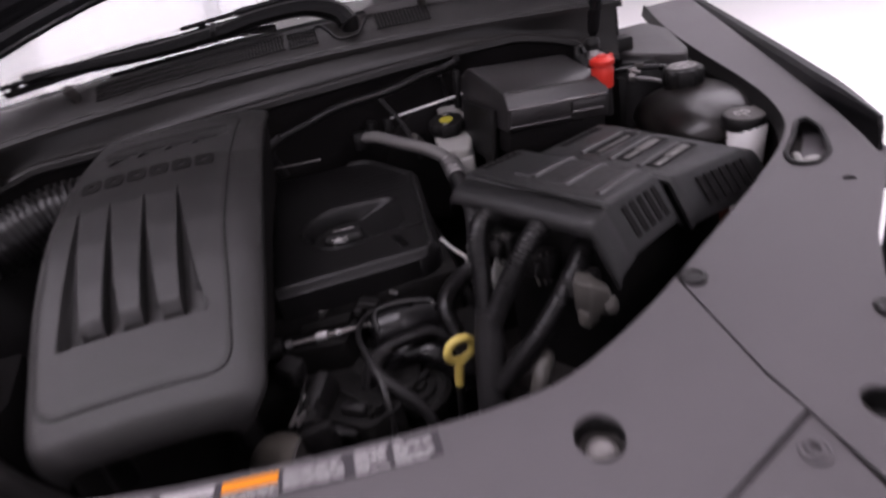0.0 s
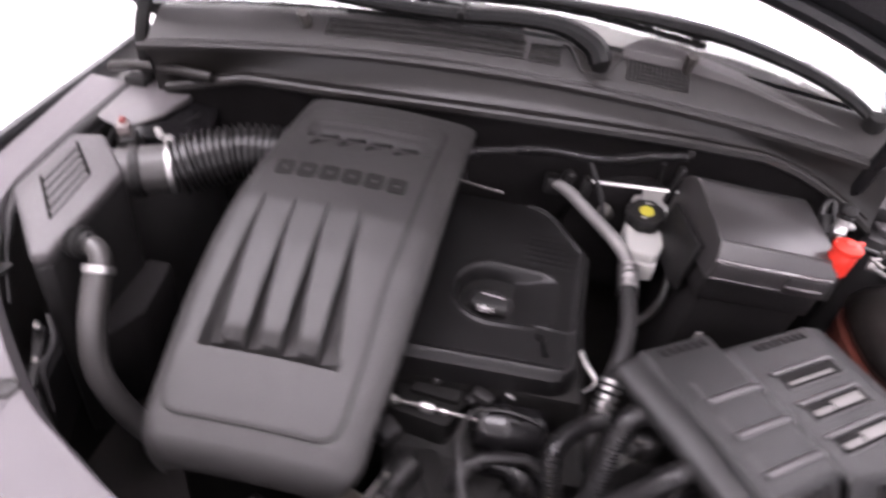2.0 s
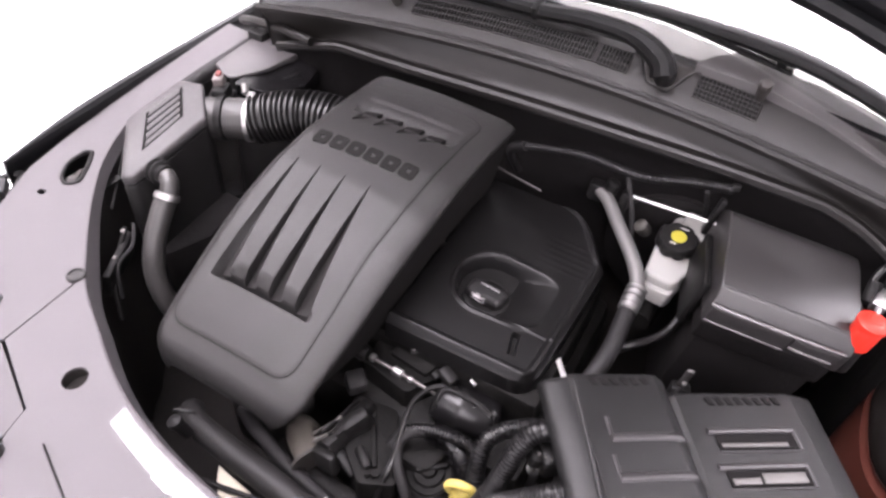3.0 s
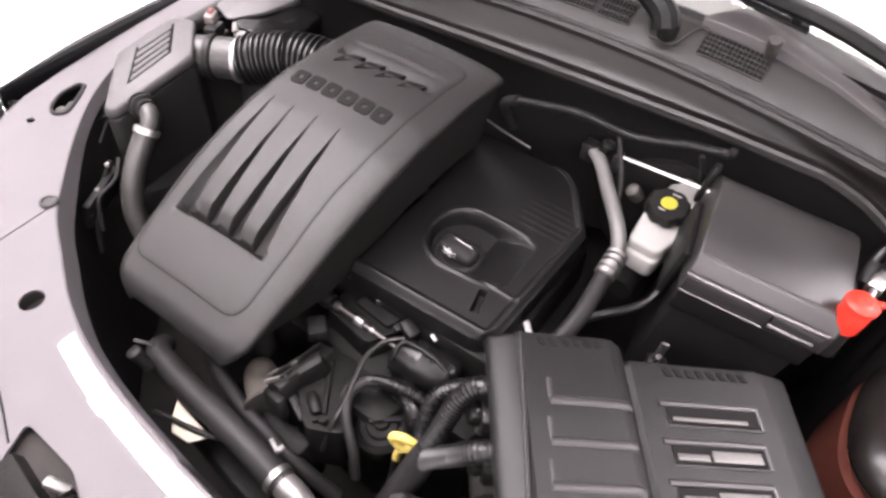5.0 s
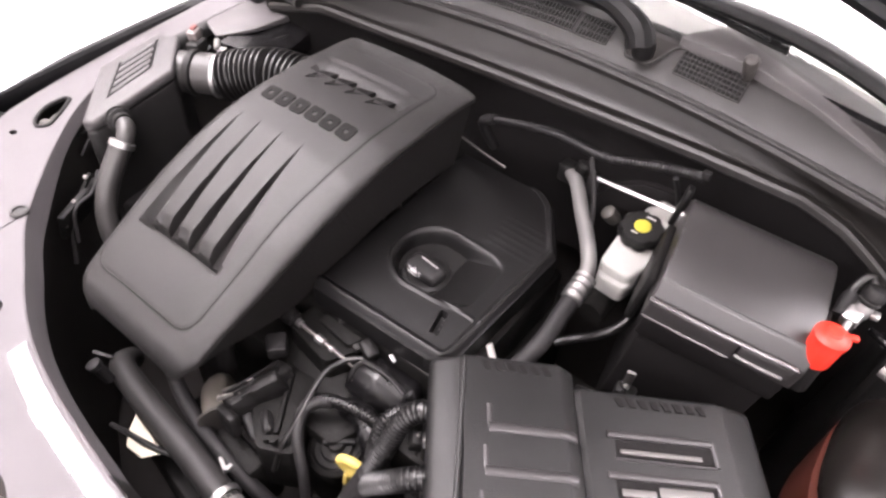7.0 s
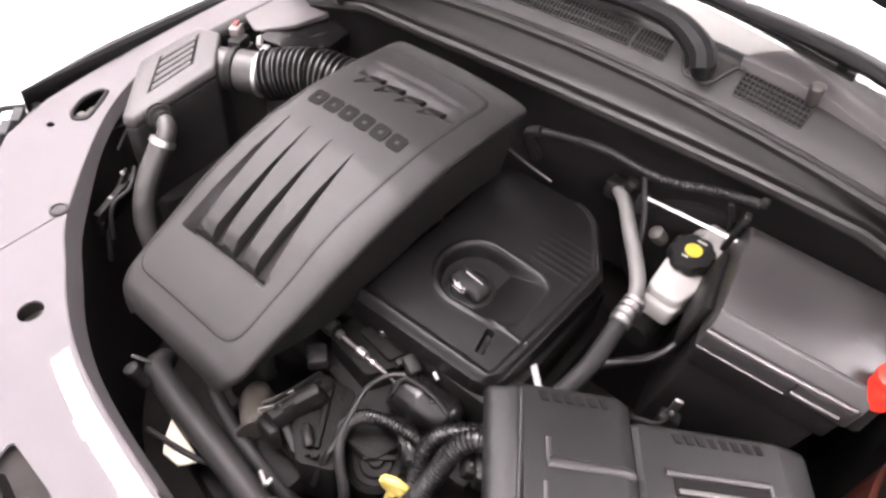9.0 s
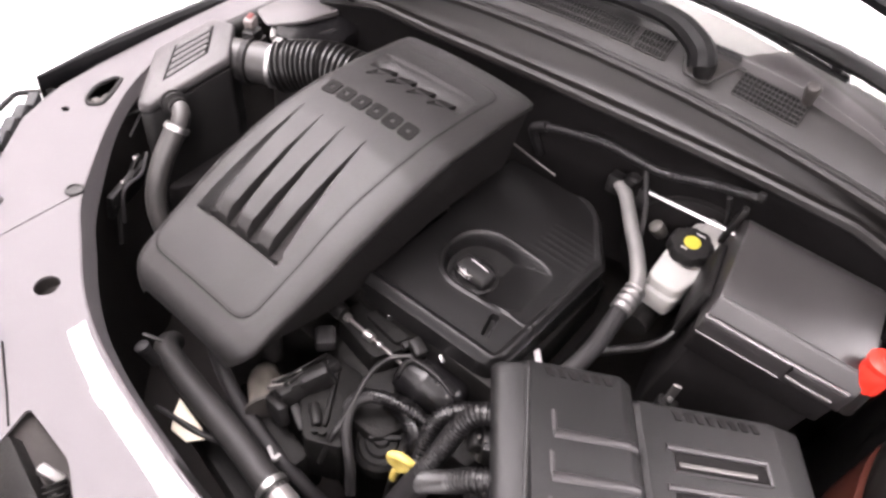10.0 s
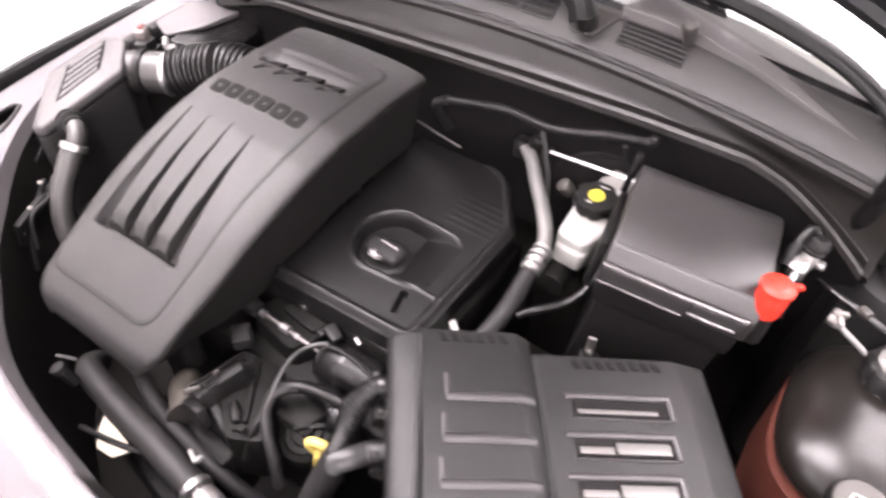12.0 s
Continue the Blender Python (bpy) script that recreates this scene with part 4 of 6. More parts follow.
def skin(rows, drop):
    """A closed shell: rows of points above, a lowered rim below."""
    bm = bmesh.new()
    g = [[bm.verts.new(p) for p in row] for row in rows]
    for a, b in zip(g, g[1:]):
        for i in range(len(a) - 1):
            bm.faces.new((a[i], a[i + 1], b[i + 1], b[i]))
    rim = g[0] + [r[-1] for r in g[1:]] + g[-1][-2::-1] + [r[0] for r in g[-2:0:-1]]
    n, rim0 = len(rim), rim
    for t in (0.15, 1.0):
        low = [bm.verts.new(v.co + V(drop(v.co, t))) for v in rim0]
        for k in range(n):
            bm.faces.new((rim[(k + 1) % n], rim[k], low[k], low[(k + 1) % n]))
        rim = low
    bm.faces.new(low)
    return bm


cover = thing("engine_cover", "dark grey plastic engine cover with four tapering flutes", "engine cover", (-0.19, 0.26, 0.90))


def cover_drop(p, t):
    """The shell's short turned-down edge."""
    return (0.0, 0.0, -0.006 * t)


part("shell", skin(list(cover_rows()), cover_drop), COVER, cover, sharp=40)


def skirt_point(u, v):
    """The black foam skirt under the shell's edge, drawn in towards its foot."""
    ys = [CY0 + 0.012 + (CY1 - CY0 - 0.024) * k / 30 for k in range(31)]
    ring = [(cover_edges(y)[1] - 0.004, y) for y in ys] + [(cover_edges(y)[0] + 0.004, y) for y in ys[::-1]]
    x, y = ring[int(round(u * 61))]
    top = lerp(y, COVER_Y, COVER_Z) - 0.010 - 0.034 * shoulder(y)
    foot = top - (0.028 + 0.10 * smooth(-0.02, 0.22, y))
    x += (0.024 if x < -0.18 else -0.024) * v
    return V((x, max(y, CY0 + 0.012 + 0.03 * v), top + (foot - top) * v))


bm = bmesh.new()
hoops = [[bm.verts.new(skirt_point(i / 61, v)) for i in range(62)] for v in (0.0, 0.5, 1.0)]
for a, b in zip(hoops, hoops[1:]):
    for i in range(62):
        bm.faces.new((a[i], a[(i + 1) % 62], b[(i + 1) % 62], b[i]))
bm.faces.new(hoops[0][::-1])
bm.faces.new(hoops[-1])
part("foam_skirt", bm, FOAM, cover, "black foam skirt under the edge", sharp=50)
# the incised line's shade, as a thin dark strip laid round the middle panel
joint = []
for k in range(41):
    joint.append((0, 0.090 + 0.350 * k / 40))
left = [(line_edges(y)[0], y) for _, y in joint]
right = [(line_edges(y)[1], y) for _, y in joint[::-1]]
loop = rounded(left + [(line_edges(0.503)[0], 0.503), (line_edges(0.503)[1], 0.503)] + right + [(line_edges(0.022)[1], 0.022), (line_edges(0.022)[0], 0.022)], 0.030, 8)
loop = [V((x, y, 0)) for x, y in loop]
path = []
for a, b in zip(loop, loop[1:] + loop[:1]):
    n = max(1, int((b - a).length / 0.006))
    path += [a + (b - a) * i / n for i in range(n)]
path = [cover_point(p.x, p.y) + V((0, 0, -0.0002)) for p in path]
part("groove_shade", sweep(path + path[:1], 0.00125, 6, 0.7), BADGE, cover, "thin dark strip for the shade of an incised line")
# dark inserts stand for the shade in the slot's four notches
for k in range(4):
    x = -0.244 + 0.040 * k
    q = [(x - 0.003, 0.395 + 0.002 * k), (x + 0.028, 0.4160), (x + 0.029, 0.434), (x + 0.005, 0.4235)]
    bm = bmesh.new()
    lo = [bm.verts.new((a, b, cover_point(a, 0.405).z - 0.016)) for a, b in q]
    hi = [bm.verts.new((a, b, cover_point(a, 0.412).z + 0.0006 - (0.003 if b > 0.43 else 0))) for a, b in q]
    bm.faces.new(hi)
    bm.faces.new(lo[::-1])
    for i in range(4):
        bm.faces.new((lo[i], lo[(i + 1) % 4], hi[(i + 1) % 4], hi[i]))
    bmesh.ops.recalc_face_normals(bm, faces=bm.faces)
    part("louvre_shade", bm, LINING, cover, "dark pointed insert for the shade in a louvre")
# plain raised bars where a name stands
for k in range(6):
    x = -0.262 + 0.0315 * k
    outer = rounded([(x - 0.0132, 0.3250), (x + 0.0132, 0.3250), (x + 0.0132, 0.3510), (x - 0.0132, 0.3510)], 0.006)
    inner = rounded([(x - 0.0040, 0.3345), (x + 0.0040, 0.3345), (x + 0.0040, 0.3415), (x - 0.0040, 0.3415)], 0.002)
    part("badge_ring", holed(outer, [inner], lambda a, b: cover_point(a, b).z + 0.0016, 0.004), BADGE, cover, "dark raised plain ring")
for x, y, h in ((-0.28, 0.08, 0.955), (-0.12, 0.08, 0.955), (-0.27, 0.42, 1.07), (-0.09, 0.42, 1.07)):
    part("fixing_boss", lathe([(0.016, 0.0), (0.016, h - 0.81), (0.01, h - 0.805)], (x, y, 0.81), n=14), BLACK, cover)

# valve cover
def vc_z(x, y):
    return 0.943 + 0.10 * (y - 0.24) - 0.02 * (x - 0.07)


CAPX, CAPY = 0.050, 0.340


def vc_skin(u, v):
    y = 0.212 + 0.358 * v
    x0 = -0.055
    x1 = lerp(y, (0.212, 0.47, 0.57), (0.182, 0.196, 0.130))
    a, pull = 0.03, 0.0
    for d in (y - 0.212, 0.57 - y):
        if d < a:
            pull = max(pull, a - math.sqrt(max(0, a * a - (a - d) ** 2)))
    x1 -= pull
    x = x0 + (x1 - x0) * u
    e = min(x1 - x, y - 0.212)
    y += 0.045 * (x - 0.07) * (1 - v)      # the front edge runs slightly askew
    z = vc_z(x, y)
    z -= 0.012 * (1 - smooth(0, 0.014, e)) ** 2
    z -= 0.0055 * smooth(0.012, 0.020, e)
    # scooped hollow round the filler cap: round and deep at the cap, its floor rising to the side
    run = min(1.0, max(0.0, (x - CAPX) / 0.120))
    d = math.hypot(x - min(max(x, CAPX), CAPX + 0.066), y - CAPY - 0.012 - 0.006 * run) / (0.059 - 0.004 * run)
    if d < 1.2:
        z -= max(0.0, 0.036 - 0.0440 * run) * (1 - smooth(0.80, 0.98, d))
        z += 0.0030 * max(0, 1 - abs(d - 1.05) / 0.08) * max(0.0, 1 - 1.25 * run)
    # line that bounds the front field, and its slot
    if x > 0.045:
        z += 0.0018 * max(0, 1 - abs(y - 0.302 + 0.02 * (x - 0.1)) / 0.003)
    fx, fy = x - 0.130, y - 0.267
    if abs(fx + 0.25 * fy) < 0.0052 and -0.018 < fy < 0.020:
        z -= 0.012
    # fine ribs at the back
    if 0.085 < x < 0.178 and 0.430 < y < 0.505:
        z += 0.0006 * max(0, math.sin((y - 0.430) / 0.0125 * 2 * math.pi)) * smooth(0.085, 0.095, x)
    return V((x, y, z))


valve = thing("valve_cover", "black plastic valve cover with a scooped hollow round the filler", "valve cover", (0.07, 0.34, 0.88))
part("shell", sheet(vc_skin, 110, 160, (0.0, 0, -0.036)), VALVE, valve, sharp=50)
part("side_rim", prism(rounded([(-0.05, 0.226), (0.164, 0.236), (0.178, 0.47), (0.118, 0.555), (-0.05, 0.555)], 0.03), 0.865, lambda x, y: vc_z(x, y) - 0.030, 0.003), BLACK, valve)
cap = thing("oil_filler_cap", "black oil filler cap with a grip bar and white oil-can sign", "filler cap", (CAPX, CAPY, 0.908))
part("cap_body", lathe([(0.038, -0.010), (0.040, 0.006), (0.038, 0.011), (0.031, 0.013), (0.029, 0.010), (0.004, 0.010)], (CAPX, CAPY, 0.916), (0.02, -0.08, 1), 48, 20, 0.05), BLACK, cap)
part("grip_bar", box((CAPX - 0.001, CAPY - 0.002, 0.935), (0.064, 0.034, 0.022), 0.009, (4, 0, -6), 3), RUBBER, cap)
CAN = pose(CAPX - 0.009, CAPY - 0.0215, 0.9425, 46, 0, -6)
can = [box((0, 0, 0), (0.015, 0.0058, 0.0012), 0.0005), box((0.012, 0.001, 0), (0.011, 0.0018, 0.0012), 0.0004, (0, 0, 24)), box((-0.0105, 0.0015, 0), (0.007, 0.0018, 0.0012), 0.0004, (0, 0, -40)), box((0.001, -0.0062, 0), (0.024, 0.0016, 0.0012), 0.0004), box((0.0165, -0.0030, 0), (0.003, 0.003, 0.0012), 0.0005), box((0.0, 0.0052, 0), (0.006, 0.0020, 0.0012), 0.0004)]
can = join(*can)
bmesh.ops.transform(can, matrix=CAN @ Matrix.Scale(0.8, 4), verts=can.verts)
part("oil_can_sign", can, PRINT, cap, "white printed oil-can sign")
part("white_bar", box((CAPX + 0.002, CAPY + 0.004, 0.9466), (0.034, 0.0022, 0.001), 0.0004, (4, 0, -6)), PRINT, cap, "white printed bar")
# ---------------------------------------------------------------- battery, fuse box, tanks, brake reservoir
BU, BV, BO = V((0.80, 0.60, 0)), V((0.60, -0.80, 0)), V((0.221, 0.157, 0))


def tilt(v):
    """How far the battery's cover falls towards the front."""
    return -0.08 * max(0.0, v)


def bat(u, v, z=0.0):
    return BO + BU * u + BV * v + V((0, 0, z + tilt(v)))


def bat_top(u):
    return 1.052 - 0.115 * u


def bat_prism(outline, low, high, r=0.004):
    pts = [bat(u, v) for u, v in outline]
    lo = low if callable(low) else (lambda u: low)
    def at(fn, x, y):
        d = V((x, y, 0)) - BO
        return fn(d.dot(BU)) + tilt(d.dot(BV))
    return prism([(p.x, p.y) for p in pts], lambda x, y: at(lo, x, y), lambda x, y: at(high, x, y), r)


battery = thing("battery_box", "battery under a ribbed grey plastic cover", "battery", tuple(bat(0.17, 0.10, 0.75)))
part("case", bat_prism([(0.030, 0.02), (0.335, 0.03), (0.335, 0.190), (0.030, 0.178)], 0.755, lambda u: bat_top(u) - 0.040), BLACK, battery)
part("tray", bat_prism([(-0.01, 0.01), (0.36, 0.01), (0.36, 0.21), (-0.01, 0.21)], 0.74, lambda u: 0.775), BAY, battery)


APRON, FALL = 0.028, 0.056


def bat_shell(us, rise, v0, v1, skew=0.0):
    """One half of the cover: a thin shell with a shaped top, a short lip behind and a slanted apron in front."""
    along = ((v0 - 0.004, -0.018), (v0 - 0.002, -0.006), (v0 + 0.002, -0.001), (v0 + 0.008, 0.0), (0.10, 0.0), (0.135, 0.0), (0.155, 0.0), (0.172, 0.0), (v1 - 0.005, 0.0), (v1 - 0.001, -0.0015), (v1 + 0.002, -0.005), (v1 + APRON, -FALL))
    def at(i, j, d):
        u, (v, dz) = us[i], along[j]
        k = skew * (u - us[0]) * max(0.0, v - v0) / (v1 - v0)
        v, dz = v + k, dz - 0.25 * k
        return bat(u, v - (d if j > 9 else 0), bat_top(u) + rise[i] + dz - (d if j > 1 else d * 0.5))
    bm = bmesh.new()
    n, m = len(us), len(along)
    top = [[bm.verts.new(at(i, j, 0.0)) for j in range(m)] for i in range(n)]
    low = [[bm.verts.new(at(i, j, 0.004)) for j in range(m)] for i in range(n)]
    for i in range(n - 1):
        for j in range(m - 1):
            bm.faces.new((top[i][j], top[i + 1][j], top[i + 1][j + 1], top[i][j + 1]))
            bm.faces.new((low[i][j], low[i][j + 1], low[i + 1][j + 1], low[i + 1][j]))
    for i in range(n - 1):
        bm.faces.new((top[i][0], low[i][0], low[i + 1][0], top[i + 1][0]))
        bm.faces.new((top[i][-1], top[i + 1][-1], low[i + 1][-1], low[i][-1]))
    for j in range(m - 1):
        bm.faces.new((top[0][j], top[0][j + 1], low[0][j + 1], low[0][j]))
        bm.faces.new((top[-1][j], low[-1][j], low[-1][j + 1], top[-1][j + 1]))
    return bm


half_a = part("cover_high_side", bat_shell((-0.017, -0.014, -0.008, 0.012, 0.016, 0.021, 0.126, 0.131, 0.146), (-0.026, -0.018, -0.012, -0.007, -0.006, 0.0, 0.0, -0.001, -0.0135), -0.012, 0.188), BATT, battery, "ribbed grey plastic battery cover")
half_b = part("cover_low_side", bat_shell((0.1465, 0.152, 0.160, 0.314, 0.318, 0.350, 0.356, 0.358), (-0.014, -0.0085, -0.008, -0.008, -0.0095, -0.019, -0.024, -0.034), 0.010, 0.200, 0.15), BATT, battery, "grey plastic battery cover with three slots")
part("edge_ridge", tube([bat(0.0215, 0.0, bat_top(0.02) - 0.001), bat(0.0165, 0.10, bat_top(0.02) - 0.001), bat(0.0120, 0.186, bat_top(0.02) - 0.001)], 0.0026, 8, 0.03), BATT, half_a)
for k in range(3):
    v, sh = 0.073 + 0.046 * k, -0.0045 * k
    part("rib", join(tube([bat(0.048 + sh, v - 0.026, bat_top(0.05)), bat(0.048 + sh, v - 0.002, bat_top(0.05))], 0.0030, 8, 0.02, 0.6), tube([bat(0.047 + sh, v, bat_top(0.047)), bat(0.126, v, bat_top(0.126)), bat(0.140 + sh, v + 0.001, bat_top(0.140) - 0.007)], 0.0056, 10, 0.03, 0.55)), RIB, half_a)
    w, sh = 0.064 + 0.0445 * k, -0.005 * k
    zt = lambda u, d=0.0: bat_top(u) - 0.008 + d
    part("slot_frame", join(tube([bat(0.176 + sh, w - 0.002, zt(0.176)), bat(0.235, w - 0.002, zt(0.235)), bat(0.292 + sh, w - 0.002, zt(0.292))], 0.0042, 10, 0.03, 0.7), tube([bat(0.294 + sh, w - 0.003, zt(0.294)), bat(0.294 + sh, w + 0.024, zt(0.294))], 0.0030, 8, 0.03), tube([bat(0.182 + sh, w + 0.024, zt(0.182, -0.001)), bat(0.294 + sh, w + 0.024, zt(0.294, -0.001))], 0.0016, 6, 0.03)), RIB, half_b)
    # the slot is uncut: a dark pad has its shade as colour
    part("slot", bat_prism([(0.184 + sh, w + 0.003), (0.291 + sh, w + 0.003), (0.291 + sh, w + 0.022), (0.184 + sh, w + 0.022)], lambda u: zt(u, -0.006), lambda u: zt(u, 0.0006), 0), LINING, half_b, "dark pad for the shade in a slot")
    for a, b, d in ((0.188, 0.278, 0.005),) if k == 0 else ((0.188, 0.224, 0.0075), (0.228, 0.286, 0.0125)):
        part("metal_strip", bat_prism([(a + sh, w + 0.019 - d), (b + sh, w + 0.019 - d), (b + sh, w + 0.019), (a + sh, w + 0.019)], lambda u: zt(u, -0.004), lambda u: zt(u, 0.0012), 0.0004), DULL, half_b, "dull metal strip in the slot")


# vents in the slanted aprons: dark pads carry the shade of the openings
def front_face(u, s, v1, over):
    k = 0.15 * (u - 0.1465) if over else 0.0
    return bat(u, v1 + k + 0.002 + (APRON - 0.002) * s, bat_top(u) + over - 0.25 * k - 0.005 - (FALL - 0.005) * s)


for u0, n, v1, over, half, s0, s1 in ((0.036, 5, 0.188, 0.0, half_a, 0.10, 0.78), (0.190, 7, 0.200, -0.008, half_b, 0.12, 0.80)):
    for k in range(n):
        a, b = u0 + 0.0178 * k, u0 + 0.0178 * k + 0.0105
        bm = bmesh.new()
        nrm = (V(BV) * 0.0010 + V((0, 0, 0.0005))) * (3.0 if over else 1.0)
        q = [front_face(a, s0, v1, over), front_face(b, s0, v1, over), front_face(b + 0.003, s1, v1, over), front_face(a + 0.003, s1, v1, over)]
        hi = [bm.verts.new(p + nrm) for p in q]
        lo = [bm.verts.new(p - nrm * 3) for p in q]
        bm.faces.new(hi)
        bm.faces.new(lo[::-1])
        for i in range(4):
            bm.faces.new((lo[i], lo[(i + 1) % 4], hi[(i + 1) % 4], hi[i]))
        part("vent", bm, LINING, half, "dark pad for the shade in a vent slit")
# notches along the back edge, their shade laid on as dark pads
for u0, n, v, half, over in ((0.040, 6, 0.002, half_a, 0.0004), (0.190, 8, 0.024, half_b, -0.0076)):
    for k in range(n):
        part("rear_vent_shade", bat_prism([(u0 + 0.0135 * k, v - 0.006), (u0 + 0.0135 * k + 0.0075, v - 0.006), (u0 + 0.0135 * k + 0.0115, v + 0.004), (u0 + 0.0135 * k + 0.004, v + 0.004)], lambda u: bat_top(u) + over - 0.004, lambda u: bat_top(u) + over + 0.0006, 0), LINING, half)

fuse = thing("fuse_box", "black plastic fuse box with a sloping lid", "fuse box", (0.445, 0.50, 0.80))
FUSE_AT = pose(0.359, 0.400, 1.070, 0, 7.5, 10.5)


def fz(x, y, z):
    """A point of the fuse box, which stands askew: along its front, back from it, up from the lid's front edge."""
    return FUSE_AT @ V((x, y, z))


def on_fuse(bm):
    bmesh.ops.transform(bm, matrix=FUSE_AT, verts=bm.verts)
    return bm


part("lid", on_fuse(profile([(0.001, -0.062), (0.001, -0.026), (0.003, -0.022), (0.014, -0.002), (0.018, 0.0008), (0.140, 0.0225), (0.158, 0.0215), (0.176, 0.012), (0.200, -0.008), (0.202, -0.062)], 0.0, 0.194, 0.0028, 3)), FUSE, fuse)
# base and lower rim are coloured darker, for the shade below the lid
part("base", on_fuse(profile([(0.012, -0.30), (0.008, -0.060), (0.198, -0.060), (0.198, -0.30)], 0.012, 0.184, 0.006)), LINING, fuse)
part("lower_rim", on_fuse(profile([(0.004, -0.100), (0.003, -0.058), (0.200, -0.058), (0.200, -0.100)], 0.004, 0.190, 0.004)), LINING, fuse)
part("lid_block", on_fuse(profile([(-0.006, -0.056), (-0.008, -0.024), (-0.004, -0.026), (0.004, -0.026), (0.004, -0.056)], 0.0, 0.114, 0.002)), FUSE, fuse)
part("lid_ledge", tube([fz(-0.001, -0.002, -0.024), fz(0.055, -0.004, -0.024), fz(0.114, -0.004, -0.024), fz(0.184, -0.002, -0.024)], 0.0032, 12, 0.02), LEDGE_GLARE, fuse, "glossy lid edge, its glare put into a paler colour")
part("lower_ledge", tube([fz(0.0, -0.006, -0.052), fz(0.055, -0.007, -0.052), fz(0.112, -0.007, -0.052)], 0.0015, 10, 0.02), LEDGE_GLARE, fuse)
part("latch", on_fuse(box((0.150, -0.001, -0.036), (0.066, 0.008, 0.018), 0.003)), FUSE, fuse)
part("latch_edge", tube([fz(0.117, -0.005, -0.045), fz(0.145, -0.006, -0.045), fz(0.176, -0.005, -0.045)], 0.0026, 10, 0.02), LEDGE_GLARE, fuse)
part("side_post", join(on_fuse(box((-0.008, 0.190, -0.018), (0.010, 0.016, 0.070), 0.003)), on_fuse(box((-0.006, 0.10, -0.075), (0.012, 0.12, 0.09), 0.004))), BLACK, fuse)
part("side_cable_guide", on_fuse(box((0.198, 0.130, -0.040), (0.014, 0.06, 0.05), 0.004)), BLACK, fuse)
part("side_hook", on_fuse(box((0.199, 0.075, -0.012), (0.008, 0.034, 0.030), 0.003)), BLACK, fuse)
part("lid_rib", tube([fz(0.004, 0.017, 0.0006), fz(0.10, 0.017, 0.0010), fz(0.188, 0.017, 0.0006)], 0.0012, 6, 0.03), FUSE, fuse)

lug = thing("ground_lug", "small grey metal lug below the fuse box", "lug", (0.372, 0.392, 0.86))
part("tab", box((0.372, 0.392, 0.890), (0.012, 0.005, 0.055), 0.002, (12, 0, 12)), CASTLIGHT, lug)
part("bolt", lathe([(0.003, 0.0), (0.0042, 0.001), (0.0042, 0.004), (0.002, 0.005)], (0.373, 0.388, 0.884), (0.1, -0.9, 0.4), 6), DULLALU, lug)
part("wire", tube([(0.374, 0.388, 0.872), (0.366, 0.380, 0.856), (0.345, 0.376, 0.846), (0.31, 0.378, 0.83)], 0.0038, 8), PIPE, lug)
part("foot", box((0.373, 0.398, 0.835), (0.030, 0.020, 0.060), 0.004, (0, 0, 12)), BLACK, lug)

terminal = thing("jump_terminal", "red plastic cap over the positive jump terminal", "terminal", (0.545, 0.460, 1.02))
part("red_cap", lathe([(0.0180, -0.020), (0.0188, 0.0), (0.0188, 0.012), (0.0174, 0.015), (0.0174, 0.018), (0.0205, 0.020), (0.0205, 0.026), (0.0170, 0.029), (0.010, 0.031), (0.008, 0.034), (0.003, 0.0345)], (0.545, 0.459, 1.046), (0.03, -0.05, 1), 28), RED, terminal)
part("hinge_tab", box((0.564, 0.467, 1.073), (0.014, 0.008, 0.006), 0.002, (0, 0, 25)), RED, terminal)
part("post", lathe([(0.014, -0.06), (0.014, 0.012), (0.010, 0.014)], (0.545, 0.459, 1.036), n=16), BLACK, terminal)
line_fit = thing("line_fitting", "small silver service fitting with a black cap", "pipe fitting", (0.562, 0.51, 1.02))
part("fitting", join(tube([(0.556, 0.495, 1.046), (0.558, 0.510, 1.050), (0.560, 0.522, 1.054)], 0.0045, 10), box((0.560, 0.528, 1.052), (0.020, 0.024, 0.022), 0.004, (20, 0, -12)), lathe([(0.009, 0), (0.0105, 0.003), (0.0105, 0.018), (0.008, 0.020)], (0.564, 0.534, 1.052), (0.10, 0.30, 1), 14), box((0.580, 0.538, 1.060), (0.010, 0.012, 0.008), 0.002)), ALU, line_fit)
part("black_cap", lathe([(0.0125, 0.0), (0.0135, 0.004), (0.0115, 0.006), (0.0140, 0.009), (0.0140, 0.016), (0.0115, 0.022), (0.004, 0.024)], (0.566, 0.542, 1.070), (0.10, 0.25, 1), 18), BLACK, line_fit)
part("pipe", tube([(0.548, 0.545, 1.030), (0.549, 0.575, 1.058), (0.556, 0.588, 1.072), (0.566, 0.586, 1.068), (0.568, 0.560, 1.03), (0.57, 0.54, 0.95)], 0.0052, 10), PIPE, line_fit)
part("sleeve", tube([(0.550, 0.535, 1.040), (0.550, 0.548, 1.050), (0.551, 0.560, 1.058)], 0.011, 12), RUBBER, line_fit)

tank = thing("coolant_tank", "smoky coolant tank, reddish coolant inside, beside the wing", "coolant tank", (0.70, 0.45, 0.76))


